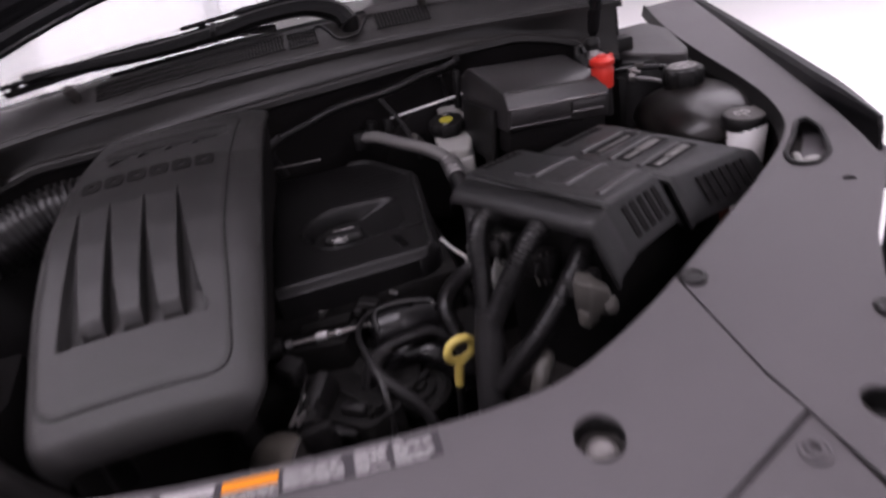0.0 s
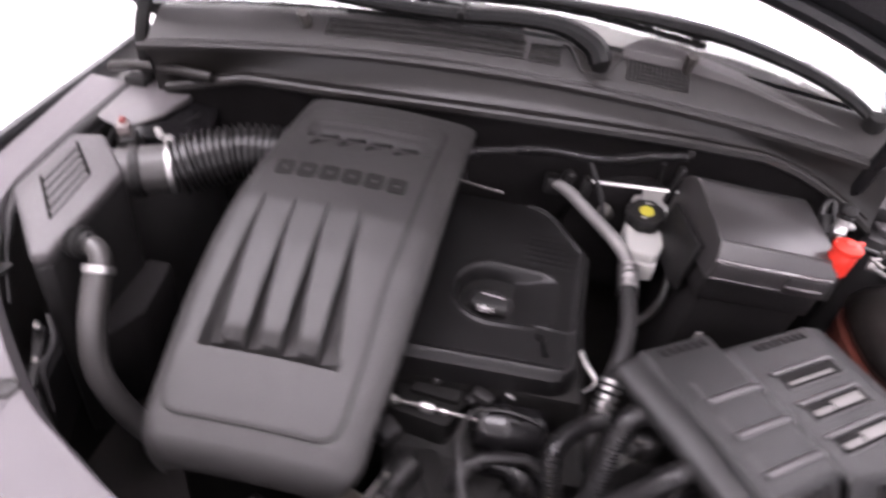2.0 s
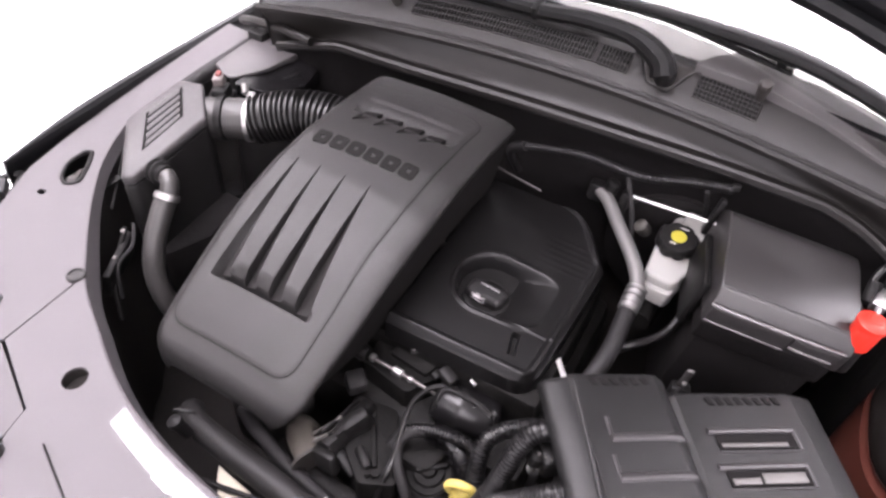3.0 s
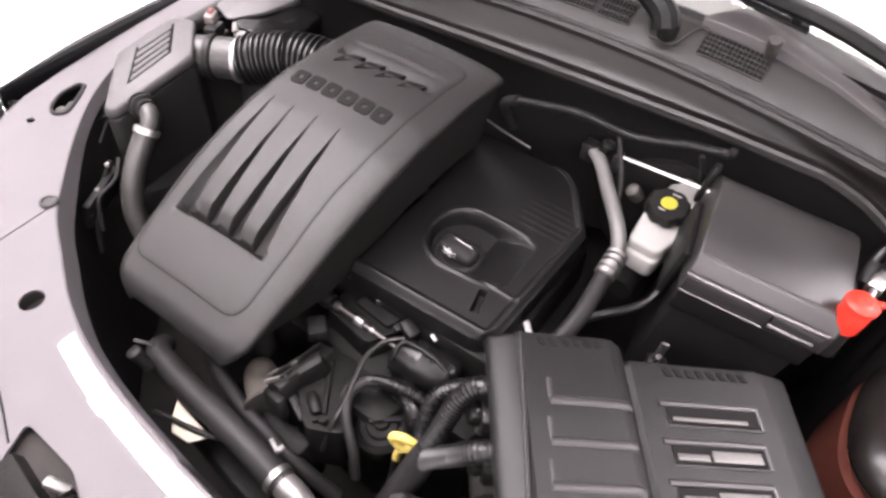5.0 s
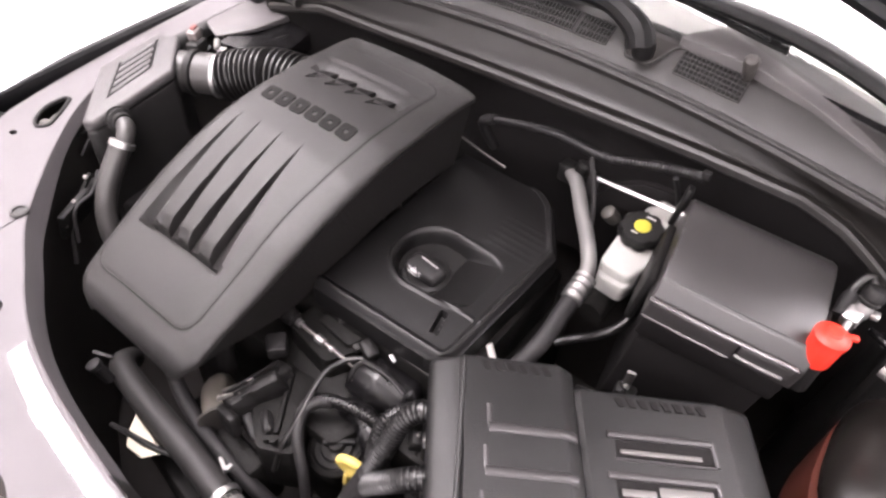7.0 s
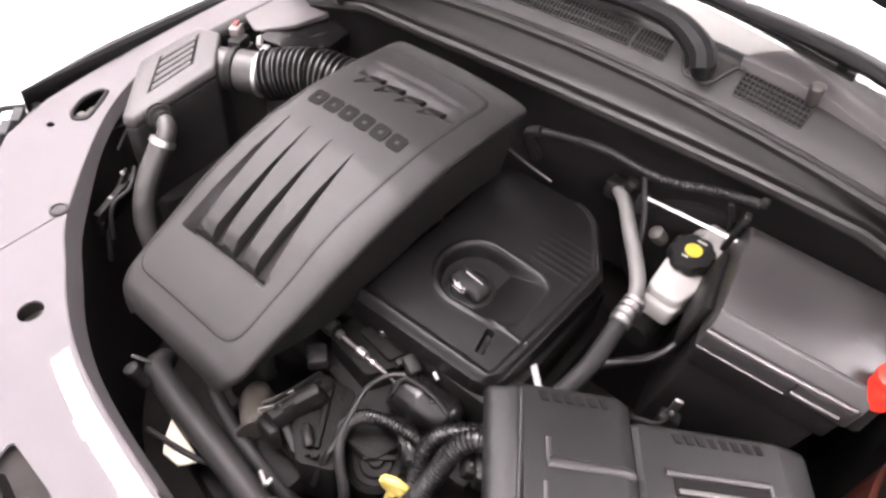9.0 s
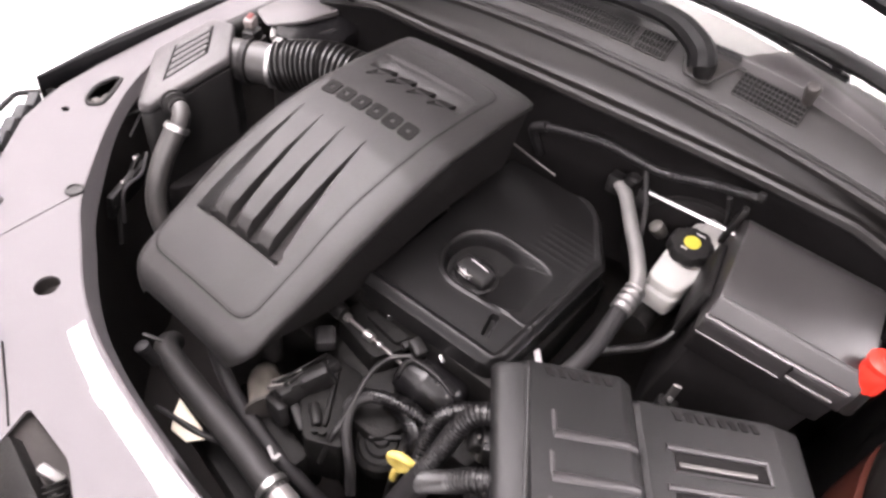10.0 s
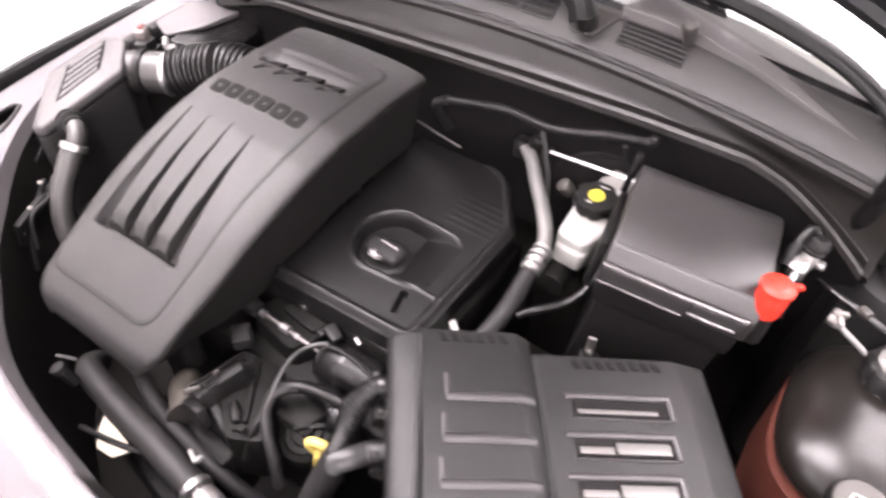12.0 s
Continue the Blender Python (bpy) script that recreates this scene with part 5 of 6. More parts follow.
def blob(z0, z1, rx, ry, cx, cy, n=36, m=14, dome=0.06, power=2.8):
    """A rounded tank: a superellipse in plan whose top closes in a dome."""
    bm = bmesh.new()
    rings = []
    for j in range(m + 1):
        t = j / m
        z = z0 + (z1 - z0) * t
        k = 1.0
        if z > z1 - dome:
            q = (z - (z1 - dome)) / dome
            k = math.sqrt(max(0.02, 1 - 0.93 * q * q))
        elif z < z0 + 0.02:
            k = 0.9 + 0.1 * (z - z0) / 0.02
        ring = []
        for i in range(n):
            a = 2 * math.pi * i / n
            c, s = math.cos(a), math.sin(a)
            ring.append(bm.verts.new((cx + k * rx * math.copysign(abs(c) ** (2 / power), c), cy + k * ry * math.copysign(abs(s) ** (2 / power), s), z)))
        rings.append(ring)
    for a, b in zip(rings, rings[1:]):
        for i in range(n):
            bm.faces.new((a[i], a[(i + 1) % n], b[(i + 1) % n], b[i]))
    bm.faces.new(rings[0][::-1])
    bm.faces.new(rings[-1])
    return bm


part("lower_shell", blob(0.76, 0.925, 0.098, 0.125, 0.708, 0.430, 40, 10, 0.004), COOLANT, tank, "reddish half filled with coolant")
part("upper_shell", blob(0.927, 0.992, 0.098, 0.125, 0.708, 0.430, 40, 18, 0.058), TANK, tank, "smoky dark upper half")
part("seam", blob(0.920, 0.931, 0.103, 0.130, 0.708, 0.430, 40, 4, 0.002), TANK, tank)
part("neck", lathe([(0.034, -0.03), (0.034, 0.008), (0.030, 0.012)], (0.700, 0.470, 0.985), n=24), TANK, tank)
part("spigot", tube([(0.622, 0.508, 1.012), (0.640, 0.500, 1.008), (0.665, 0.490, 1.000), (0.69, 0.480, 0.985)], 0.0038, 10), DULLALU, tank, "pale thin tube")
part("spigot_clip", join(lathe([(0.010, 0), (0.010, 0.012)], (0.617, 0.510, 1.015), (1, -0.4, 0), 12), box((0.624, 0.503, 1.024), (0.006, 0.028, 0.006), 0.001, (0, 0, 20)), box((0.624, 0.509, 1.026), (0.018, 0.006, 0.006), 0.001, (0, 0, 20))), CASTLIGHT, tank, "pale metal spring clip")
tcap = part("cap", lathe([(0.034, 0.0), (0.0365, 0.004), (0.0365, 0.020), (0.034, 0.027), (0.028, 0.030), (0.004, 0.0305)], (0.700, 0.470, 0.991), n=48, knurl=10, bite=0.10), BLACK, tank, "black grip cap with a worn silvery top")
part("cap_label", lathe([(0.0265, 0.0), (0.0265, 0.001), (0.002, 0.0012)], (0.700, 0.470, 1.0215), n=24), CAPPRINT, tcap, "silvery warning print")
for r, a0, a1 in ((0.021, 0.3, 2.6), (0.021, 3.3, 5.8)):
    part("print_arc", tube([(0.700 + r * math.cos(a0 + (a1 - a0) * k / 8), 0.470 + r * math.sin(a0 + (a1 - a0) * k / 8), 1.0228) for k in range(9)], 0.0012, 6, 0.01), PRINT, tcap)
part("print_bar", box((0.700, 0.476, 1.0230), (0.022, 0.006, 0.001), 0.0003, (0, 0, 20)), PRINT, tcap)
part("print_bar", box((0.702, 0.463, 1.0230), (0.018, 0.004, 0.001), 0.0003, (0, 0, 20)), PRINT, tcap)
washer = thing("washer_filler", "white washer fluid filler neck with a black printed cap", "filler neck", (0.705, 0.31, 0.78))
part("neck", lathe([(0.020, 0.0), (0.022, 0.05), (0.027, 0.11), (0.031, 0.165), (0.029, 0.170)], (0.705, 0.305, 0.79), (0.02, -0.04, 1), 28), WHITE, washer)
wcap = part("cap", lathe([(0.0325, -0.002), (0.034, 0.004), (0.034, 0.014), (0.031, 0.018), (0.004, 0.0185)], (0.706, 0.303, 0.955), (0.02, -0.04, 1), 36, 18, 0.03), BLACK, washer)
part("cap_face", lathe([(0.0295, 0.0), (0.0295, 0.0008), (0.002, 0.0010)], (0.7064, 0.3023, 0.9734), (0.02, -0.04, 1), 28), GREYED, wcap, "grey printed cap face")
part("cap_tab", box((0.735, 0.318, 0.971), (0.022, 0.014, 0.005), 0.002, (0, 0, 30)), BLACK, wcap)
part("screen_sign", join(box((0.703, 0.300, 0.9755), (0.022, 0.002, 0.001), 0.0003), box((0.703, 0.312, 0.9755), (0.016, 0.002, 0.001), 0.0003), box((0.693, 0.306, 0.9755), (0.002, 0.012, 0.001), 0.0003, (0, 0, -14)), box((0.713, 0.306, 0.9755), (0.002, 0.012, 0.001), 0.0003, (0, 0, 14)), box((0.703, 0.292, 0.9752), (0.002, 0.010, 0.001), 0.0003)), PRINT, wcap, "pale printed windscreen sign")

brake = thing("brake_reservoir", "white brake fluid reservoir with a black cap", "fluid reservoir", (0.277, 0.54, 0.86))
part("bottle", prism(rounded([(0.252, 0.492), (0.302, 0.488), (0.316, 0.53), (0.316, 0.625), (0.264, 0.63), (0.250, 0.56)], 0.012), 0.930, lambda x, y: 0.968 + 0.22 * (y - 0.475), 0.008, 3), MILKY, brake)
part("bottle_rear", prism(rounded([(0.272, 0.575), (0.318, 0.572), (0.322, 0.625), (0.276, 0.632)], 0.010), 0.960, lambda x, y: 1.012 + 0.15 * (y - 0.60), 0.007, 3), MILKY, brake)
part("bottle_front", prism(rounded([(0.256, 0.482), (0.302, 0.478), (0.310, 0.51), (0.254, 0.515)], 0.01), 0.925, 0.955, 0.006), MILKY, brake)
part("master_cylinder", tube([(0.272, 0.46, 0.895), (0.276, 0.56, 0.905), (0.28, 0.66, 0.91)], 0.020, 14), CAST, brake)
bcap = part("cap", lathe([(0.032, 0.0), (0.034, 0.003), (0.034, 0.016), (0.031, 0.020), (0.004, 0.0205)], (0.279, 0.563, 0.990), (0, -0.18, 1), 48, 8, 0.10), BLACK, brake, "black grip cap")
part("yellow_sign", lathe([(0.0125, 0.0), (0.0125, 0.001), (0.002, 0.0012)], (0.279, 0.5592, 1.0102), (0, -0.18, 1), 20), LIME, bcap, "yellow round brake sign")
part("white_print", box((0.274, 0.543, 1.0075), (0.010, 0.0025, 0.001), 0.0003, (10, 0, 0)), PRINT, bcap)
part("white_print", box((0.283, 0.579, 1.014), (0.014, 0.0025, 0.001), 0.0003, (10, 0, 0)), PRINT, bcap)
part("sensor_plug", lathe([(0.010, 0), (0.012, 0.006), (0.012, 0.024), (0.006, 0.028)], (0.226, 0.598, 0.965), (-0.5, -0.4, 0.7), 14), TAN, brake)
stay = thing("bracket", "thin bright metal stay above the brake reservoir", "bracket", (0.25, 0.586, 1.03))
part("bar", box((0.252, 0.586, 1.037), (0.152, 0.0048, 0.0030), 0.001, (20, -5.4, -4)), BRIGHT, stay)
part("foot", box((0.330, 0.583, 1.02), (0.01, 0.016, 0.05), 0.002), BLACK, stay)
part("foot", box((0.175, 0.594, 1.015), (0.014, 0.02, 0.035), 0.003), BLACK, stay)
booster = thing("brake_booster", "black brake booster drum on the firewall", "brake booster", (0.28, 0.70, 0.78))
part("drum", lathe([(0.10, 0.0), (0.125, 0.02), (0.125, 0.06), (0.08, 0.075)], (0.28, 0.70, 0.90), (0, -1, 0), 32), LINING, booster)
part("drum_flange", lathe([(0.126, 0.034), (0.130, 0.036), (0.130, 0.044), (0.126, 0.046)], (0.28, 0.70, 0.90), (0, -1, 0), 32), LINING, booster)
# ---------------------------------------------------------------- air filter box and intake pipes
air = thing("air_filter_box", "black air filter box with a grey lid and four slits", "air filter", (-0.55, 0.26, 0.62))
HEX = [(-0.537, 0.160), (-0.518, 0.169), (-0.497, 0.318), (-0.558, 0.377), (-0.604, 0.367), (-0.625, 0.255)]


def lid_z(x, y):
    return 0.973 + 0.3 * y


part("lid", prism(HEX, lambda x, y: lid_z(x, y) - 0.020, lid_z, 0.006, 3), LID, air, "grey plastic lid")
part("body", prism([(x * 1.0, y) for x, y in HEX], 0.66, lambda x, y: lid_z(x, y) - 0.021, 0.006), BLACK, air)
part("front_wall", prism([(-0.53, 0.165), (-0.50, 0.175), (-0.455, 0.24), (-0.455, 0.33), (-0.50, 0.33)], 0.70, lambda x, y: lid_z(-0.5, y) - 0.17, 0.008), LINING, air)


def on_lid(a, b, h=0.0):
    """A point on the lid's slit panel: a along the slits, b across the row of them."""
    x = (1 - b) * (-0.546 + 0.008 * a) + b * (-0.596 + 0.012 * a)
    y = (1 - b) * (0.222 + 0.078 * a) + b * (0.280 + 0.067 * a)
    return V((x, y, lid_z(x, y) + h))


def lid_patch(a0, a1, b0, b1, low, high):
    bm = bmesh.new()
    q = ((a0, b0), (a1, b0), (a1, b1), (a0, b1))
    lo = [bm.verts.new(on_lid(a, b, low)) for a, b in q]
    hi = [bm.verts.new(on_lid(a, b, high)) for a, b in q]
    bm.faces.new(hi)
    bm.faces.new(lo[::-1])
    for i in range(4):
        bm.faces.new((lo[i], lo[(i + 1) % 4], hi[(i + 1) % 4], hi[i]))
    bmesh.ops.recalc_face_normals(bm, faces=bm.faces)
    return bm


grill = part("slit_panel", lid_patch(-0.06, 1.06, -0.05, 1.05, -0.006, 0.0008), LINING, air, "recessed panel with slits")
for k in range(5):
    part("bar", bevelled(lid_patch(0.03, 0.97, -0.025 + 0.228 * k, 0.113 + 0.228 * k, -0.004, 0.0024), 0.001), LID, grill)
maf = thing("intake_pipe", "black intake pipe with a ribbed bellows and metal band", "intake pipe", (-0.45, 0.39, 1.0))
AX = V((0.90, 0.43, 0.03)).normalized()
part("sensor_tube", tube([(-0.535, 0.352, 1.036), (-0.50, 0.372, 1.038), (-0.462, 0.391, 1.039)], 0.036, 28), HOSE, maf, "greyed plastic sensor tube")
part("mouth_ring", lathe([(0.040, 0.0), (0.041, 0.004), (0.041, 0.012), (0.036, 0.014)], tuple(V((-0.515, 0.364, 1.037))), tuple(AX), 28), BLACK, maf)
part("band", lathe([(0.0385, 0.0), (0.0402, 0.001), (0.0402, 0.008), (0.0385, 0.009)], (-0.470, 0.387, 1.039), tuple(AX), 36), ALU, maf, "bright metal hose band")
part("band_screw", join(box((-0.475, 0.406, 1.076), (0.016, 0.014, 0.010), 0.002, (20, 0, 25)), lathe([(0.005, 0), (0.006, 0.006), (0.006, 0.020)], (-0.482, 0.400, 1.080), (-0.6, 0.6, 0.3), 10)), DULLALU, maf)
part("bellows", ribbed([(-0.458, 0.393, 1.039), (-0.42, 0.415, 1.050), (-0.37, 0.437, 1.059), (-0.32, 0.452, 1.057), (-0.27, 0.46, 1.047)], 0.0405, 0.0098, 0.0038, 30), PIPE, maf, "black ribbed rubber bellows")
part("outlet", tube([(-0.30, 0.455, 1.046), (-0.26, 0.46, 1.044), (-0.20, 0.46, 1.03)], 0.040, 24), BLACK, maf)
part("airflow_sensor", join(box((-0.530, 0.392, 1.070), (0.024, 0.036, 0.024), 0.004, (0, 0, 25)), box((-0.534, 0.402, 1.055), (0.03, 0.03, 0.016), 0.003, (0, 0, 25))), BLACK, maf)
part("sensor_plug", box((-0.540, 0.398, 1.088), (0.018, 0.022, 0.020), 0.003, (12, 0, 25)), MILKYGREY, maf, "pale grey connector")
part("lock_tab", box((-0.541, 0.400, 1.100), (0.009, 0.012, 0.005), 0.001, (12, 0, 25)), REDTAB, maf, "small red locking tab")
part("sensor_lead", tube([(-0.545, 0.41, 1.09), (-0.57, 0.43, 1.075), (-0.60, 0.43, 1.03), (-0.61, 0.40, 0.98)], 0.004, 8), RUBBER, maf)
breather = thing("breather_hose", "grey rubber hose with a pale clamp at its elbow", "hose", (-0.44, 0.13, 0.80))
part("spigot", join(lathe([(0.016, 0.0), (0.022, 0.002), (0.022, 0.006), (0.017, 0.008), (0.017, 0.014), (0.022, 0.016), (0.022, 0.020), (0.016, 0.022), (0.016, 0.032)], (-0.507, 0.207, 1.020), (0.95, -0.2, 0.15), 20)), BLACK, breather)
part("elbow", tube([(-0.482, 0.202, 1.023), (-0.468, 0.197, 1.021), (-0.460, 0.188, 1.012), (-0.457, 0.176, 1.000)], 0.0145, 14), HOSE, breather)
part("clamp", lathe([(0.0175, -0.006), (0.0200, -0.005), (0.0200, 0.004), (0.0175, 0.005)], (-0.458, 0.178, 1.004), (0.1, -0.62, -0.7), 24), ALU, breather, "pale hose clamp")
part("hose", tube([(-0.458, 0.178, 1.004), (-0.455, 0.158, 0.984), (-0.449, 0.130, 0.950), (-0.440, 0.108, 0.905), (-0.424, 0.100, 0.860), (-0.40, 0.105, 0.80), (-0.36, 0.12, 0.72)], 0.0172, 16), HOSE, breather)

# small fixings between the air box and the bay's wall
fix = thing("side_bracket", "black bracket with small bolts beside the air box", "bracket", (-0.515, 0.115, 0.82))
part("plate", box((-0.523, 0.100, 0.882), (0.012, 0.11, 0.05), 0.003, (0, 12, 30)), BLACK, fix)
part("arm", tube([(-0.545, 0.145, 0.92), (-0.532, 0.115, 0.90), (-0.507, 0.075, 0.87), (-0.475, 0.045, 0.82)], 0.0045, 8), CASTGREY, fix)
for x, y, z in ((-0.537, 0.133, 0.922), (-0.515, 0.093, 0.904), (-0.497, 0.060, 0.882)):
    part("bolt", lathe([(0.004, 0.0), (0.0045, 0.004), (0.002, 0.006)], (x, y, z), (0.5, -0.2, 0.8), 8), CASTLIGHT, fix)
part("lead", tube([(-0.535, 0.155, 0.925), (-0.510, 0.125, 0.91), (-0.500, 0.085, 0.90), (-0.485, 0.065, 0.85)], 0.0035, 8), RUBBER, fix)
# ---------------------------------------------------------------- hoses, harness, dipstick and clutter
ac = thing("refrigerant_line", "aluminium refrigerant pipe joined to a black hose", "pipe", (0.2, 0.45, 0.95))
part("pipe", tube([(0.126, 0.618, 1.000), (0.150, 0.595, 1.000), (0.185, 0.550, 0.993), (0.225, 0.500, 0.985), (0.248, 0.465, 0.975), (0.254, 0.440, 0.966)], 0.0115, 14), DULLALU, ac)
part("union", join(box((0.120, 0.622, 0.995), (0.030, 0.026, 0.034), 0.005), lathe([(0.012, 0), (0.012, 0.02), (0.008, 0.024)], (0.142, 0.618, 1.004), (0.2, 0, 1), 14)), BLACK, ac)
part("ferrule", lathe([(0.0125, 0.0), (0.0165, 0.0015), (0.0165, 0.007), (0.0125, 0.0085), (0.0125, 0.0115), (0.0165, 0.013), (0.0165, 0.0185), (0.0125, 0.020), (0.0125, 0.023), (0.0165, 0.0245), (0.0165, 0.031), (0.0125, 0.034), (0.0160, 0.0355), (0.0160, 0.043), (0.0135, 0.045)], (0.254, 0.452, 0.969), (0.0, -0.93, -0.28), 20), ALU, ac, "crimped silver ferrule")
part("hose", tube([(0.254, 0.426, 0.961), (0.255, 0.385, 0.947), (0.256, 0.345, 0.935), (0.250, 0.305, 0.918), (0.240, 0.27, 0.895), (0.232, 0.24, 0.86)], 0.0135, 14), RUBBER, ac)
part("lower_ferrule", sweep(spline([(0.241, 0.272, 0.896), (0.234, 0.245, 0.868), (0.230, 0.232, 0.845)], 0.0012), lambda s: 0.0160 if (s / 0.011) % 1 < 0.6 else 0.0130, 16), ALU, ac, "crimped silver ferrule")
part("lower_pipe", tube([(0.230, 0.232, 0.848), (0.226, 0.215, 0.80), (0.22, 0.21, 0.70), (0.2, 0.22, 0.60)], 0.010, 12), ALU, ac)

loom = thing("wiring_loom", "thin black wiring loom along the firewall", "cable", (0.18, 0.60, 1.05))
part("loom", ribbed([(0.045, 0.601, 1.059), (0.10, 0.590, 1.074), (0.19, 0.574, 1.084), (0.26, 0.594, 1.092), (0.300, 0.608, 1.092), (0.325, 0.602, 1.100)], 0.0066, 0.0046, 0.0009, 12), CONDUIT, loom)
part("loom_tape", tube([(-0.02, 0.60, 1.045), (0.01, 0.602, 1.051), (0.048, 0.601, 1.060)], 0.0060, 10), RUBBER, loom)
part("loom_end", tube([(-0.02, 0.60, 1.045), (-0.05, 0.61, 1.02), (-0.04, 0.64, 0.96)], 0.009, 10), RUBBER, loom)
part("branch", tube([(0.17, 0.574, 1.075), (0.20, 0.55, 1.02), (0.215, 0.53, 0.96)], 0.004, 8), RUBBER, loom)
part("branch", tube([(0.29, 0.60, 1.082), (0.30, 0.625, 1.03), (0.30, 0.64, 0.97)], 0.004, 8), RUBBER, loom)
part("clip", box((0.327, 0.603, 1.104), (0.012, 0.010, 0.014), 0.003), BLACK, loom)
solo("brake_hose", tube([(0.322, 0.548, 0.965), (0.329, 0.520, 0.950), (0.331, 0.486, 0.930), (0.322, 0.455, 0.910), (0.303, 0.428, 0.900), (0.280, 0.402, 0.898), (0.258, 0.385, 0.885)], 0.0066, 10), PIPE, "thin black hose below the brake reservoir", "hose")

solo("thin_rod", tube([(-0.066, 0.575, 1.0), (-0.015, 0.563, 1.0), (0.038, 0.553, 1.0)], 0.0018, 8), CASTLIGHT, "thin metal rod behind the engine cover", "rod")
rad = thing("radiator_hose", "thick black radiator hose with a silver clamp", "hose", (-0.1, -0.03, 0.78))
part("hose", tube([(-0.30, 0.01, 0.74), (-0.272, -0.010, 0.776), (-0.24, -0.022, 0.790), (-0.15, -0.034, 0.803), (-0.05, -0.044, 0.815), (0.055, -0.056, 0.814)], 0.0195, 20), MATTE, rad)
part("clamp", lathe([(0.0200, 0), (0.0225, 0.001), (0.0225, 0.010), (0.0200, 0.011)], (0.038, -0.054, 0.815), (1, -0.10, -0.02), 24), ALU, rad, "silver hose clamp")
part("outlet", tube([(0.050, -0.055, 0.815), (0.09, -0.060, 0.812), (0.14, -0.085, 0.80)], 0.0185, 16), CASTLIGHT, rad)
part("clip", join(box((0.014, -0.030, 0.832), (0.022, 0.006, 0.010), 0.002, (0, 0, -20)), box((0.024, -0.028, 0.834), (0.006, 0.010, 0.006), 0.001)), DULLALU, rad)
solo("coolant_pipe", tube([(-0.20, 0.03, 0.80), (-0.13, 0.005, 0.812), (-0.05, -0.010, 0.80), (0.03, -0.012, 0.77), (0.09, 0.0, 0.72)], 0.011, 12), RUBBER, "thin black coolant pipe under the radiator hose", "pipe")
thermo = thing("thermostat_housing", "grey cast thermostat housing with a black plug", "housing", (-0.07, 0.04, 0.78))
part("housing", sweep(spline([(-0.115, 0.06, 0.79), (-0.095, 0.045, 0.812), (-0.072, 0.030, 0.822), (-0.052, 0.018, 0.820)], 0.006), lambda s: 0.017 + 0.20 * s if s < 0.045 else 0.026, 20), TANCAST, thermo)
part("flange", lathe([(0.020, 0.0), (0.034, 0.001), (0.034, 0.005), (0.020, 0.006)], (-0.052, 0.018, 0.820), (0.75, -0.45, -0.1), 20), GREYED, thermo)
part("plug", join(box((-0.026, 0.062, 0.848), (0.022, 0.085, 0.045), 0.008, (20, 0, -28)), box((-0.008, 0.032, 0.83), (0.05, 0.014, 0.012), 0.004, (0, 15, -20))), BLACK, thermo)
part("clip", box((-0.048, 0.050, 0.862), (0.004, 0.045, 0.006), 0.001, (15, 0, -30)), CASTLIGHT, thermo)
# added pale plate, in place of bright ground seen through a gap
pale = thing("pale_gap_plate", "pale plate for ground seen through a gap, crossed by dark struts", "bracket", (-0.16, -0.06, 0.74))
part("plate", prism([(-0.176, -0.050), (-0.109, -0.058), (-0.094, -0.065), (-0.109, -0.085), (-0.140, -0.088), (-0.159, -0.072)], 0.777, 0.780, 0.001), CREAM, pale)
part("strut", tube([(-0.185, -0.082, 0.782), (-0.150, -0.075, 0.785), (-0.100, -0.0635, 0.785), (-0.07, -0.05, 0.776)], 0.0040, 8), BLACK, pale)
part("strut", tube([(-0.182, -0.040, 0.784), (-0.135, -0.043, 0.786), (-0.080, -0.055, 0.784)], 0.0040, 8), BLACK, pale)

manifold = thing("intake_parts", "dark intake parts and plugs in front of the engine", "engine part", (0.08, 0.13, 0.72))
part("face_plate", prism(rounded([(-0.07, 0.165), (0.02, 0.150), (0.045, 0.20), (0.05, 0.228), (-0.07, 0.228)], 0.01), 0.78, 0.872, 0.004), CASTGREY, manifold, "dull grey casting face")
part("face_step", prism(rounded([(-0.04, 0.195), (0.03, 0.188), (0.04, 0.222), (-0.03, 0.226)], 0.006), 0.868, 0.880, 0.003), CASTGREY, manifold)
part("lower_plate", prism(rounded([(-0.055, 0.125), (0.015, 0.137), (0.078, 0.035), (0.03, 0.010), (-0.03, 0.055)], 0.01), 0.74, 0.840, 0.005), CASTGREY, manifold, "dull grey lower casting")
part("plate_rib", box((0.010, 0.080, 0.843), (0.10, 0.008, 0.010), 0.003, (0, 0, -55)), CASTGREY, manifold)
canister = part("canister", lathe([(0.010, -0.004), (0.028, -0.002), (0.033, 0.004), (0.034, 0.030), (0.036, 0.034), (0.036, 0.042), (0.034, 0.046), (0.034, 0.084), (0.031, 0.092), (0.018, 0.100), (0.006, 0.101)], (0.058, 0.180, 0.853), (1.0, 0.10, -0.06), 32), GLOSSY, manifold, "glossy black canister lying on its side")
part("canister_strap", tube([(0.064, 0.150, 0.852), (0.066, 0.160, 0.878), (0.070, 0.176, 0.890), (0.110, 0.182, 0.888), (0.146, 0.178, 0.880)], 0.0035, 8), PIPE, canister)
part("canister_plug", join(box((0.062, 0.198, 0.889), (0.030, 0.020, 0.018), 0.005, (0, 10, -20)), box((0.046, 0.192, 0.886), (0.012, 0.014, 0.012), 0.003, (0, 10, -20))), BLACK, canister)
part("canister_tab", box((0.100, 0.206, 0.893), (0.012, 0.006, 0.003), 0.001, (0, 20, -20)), ALU, canister)
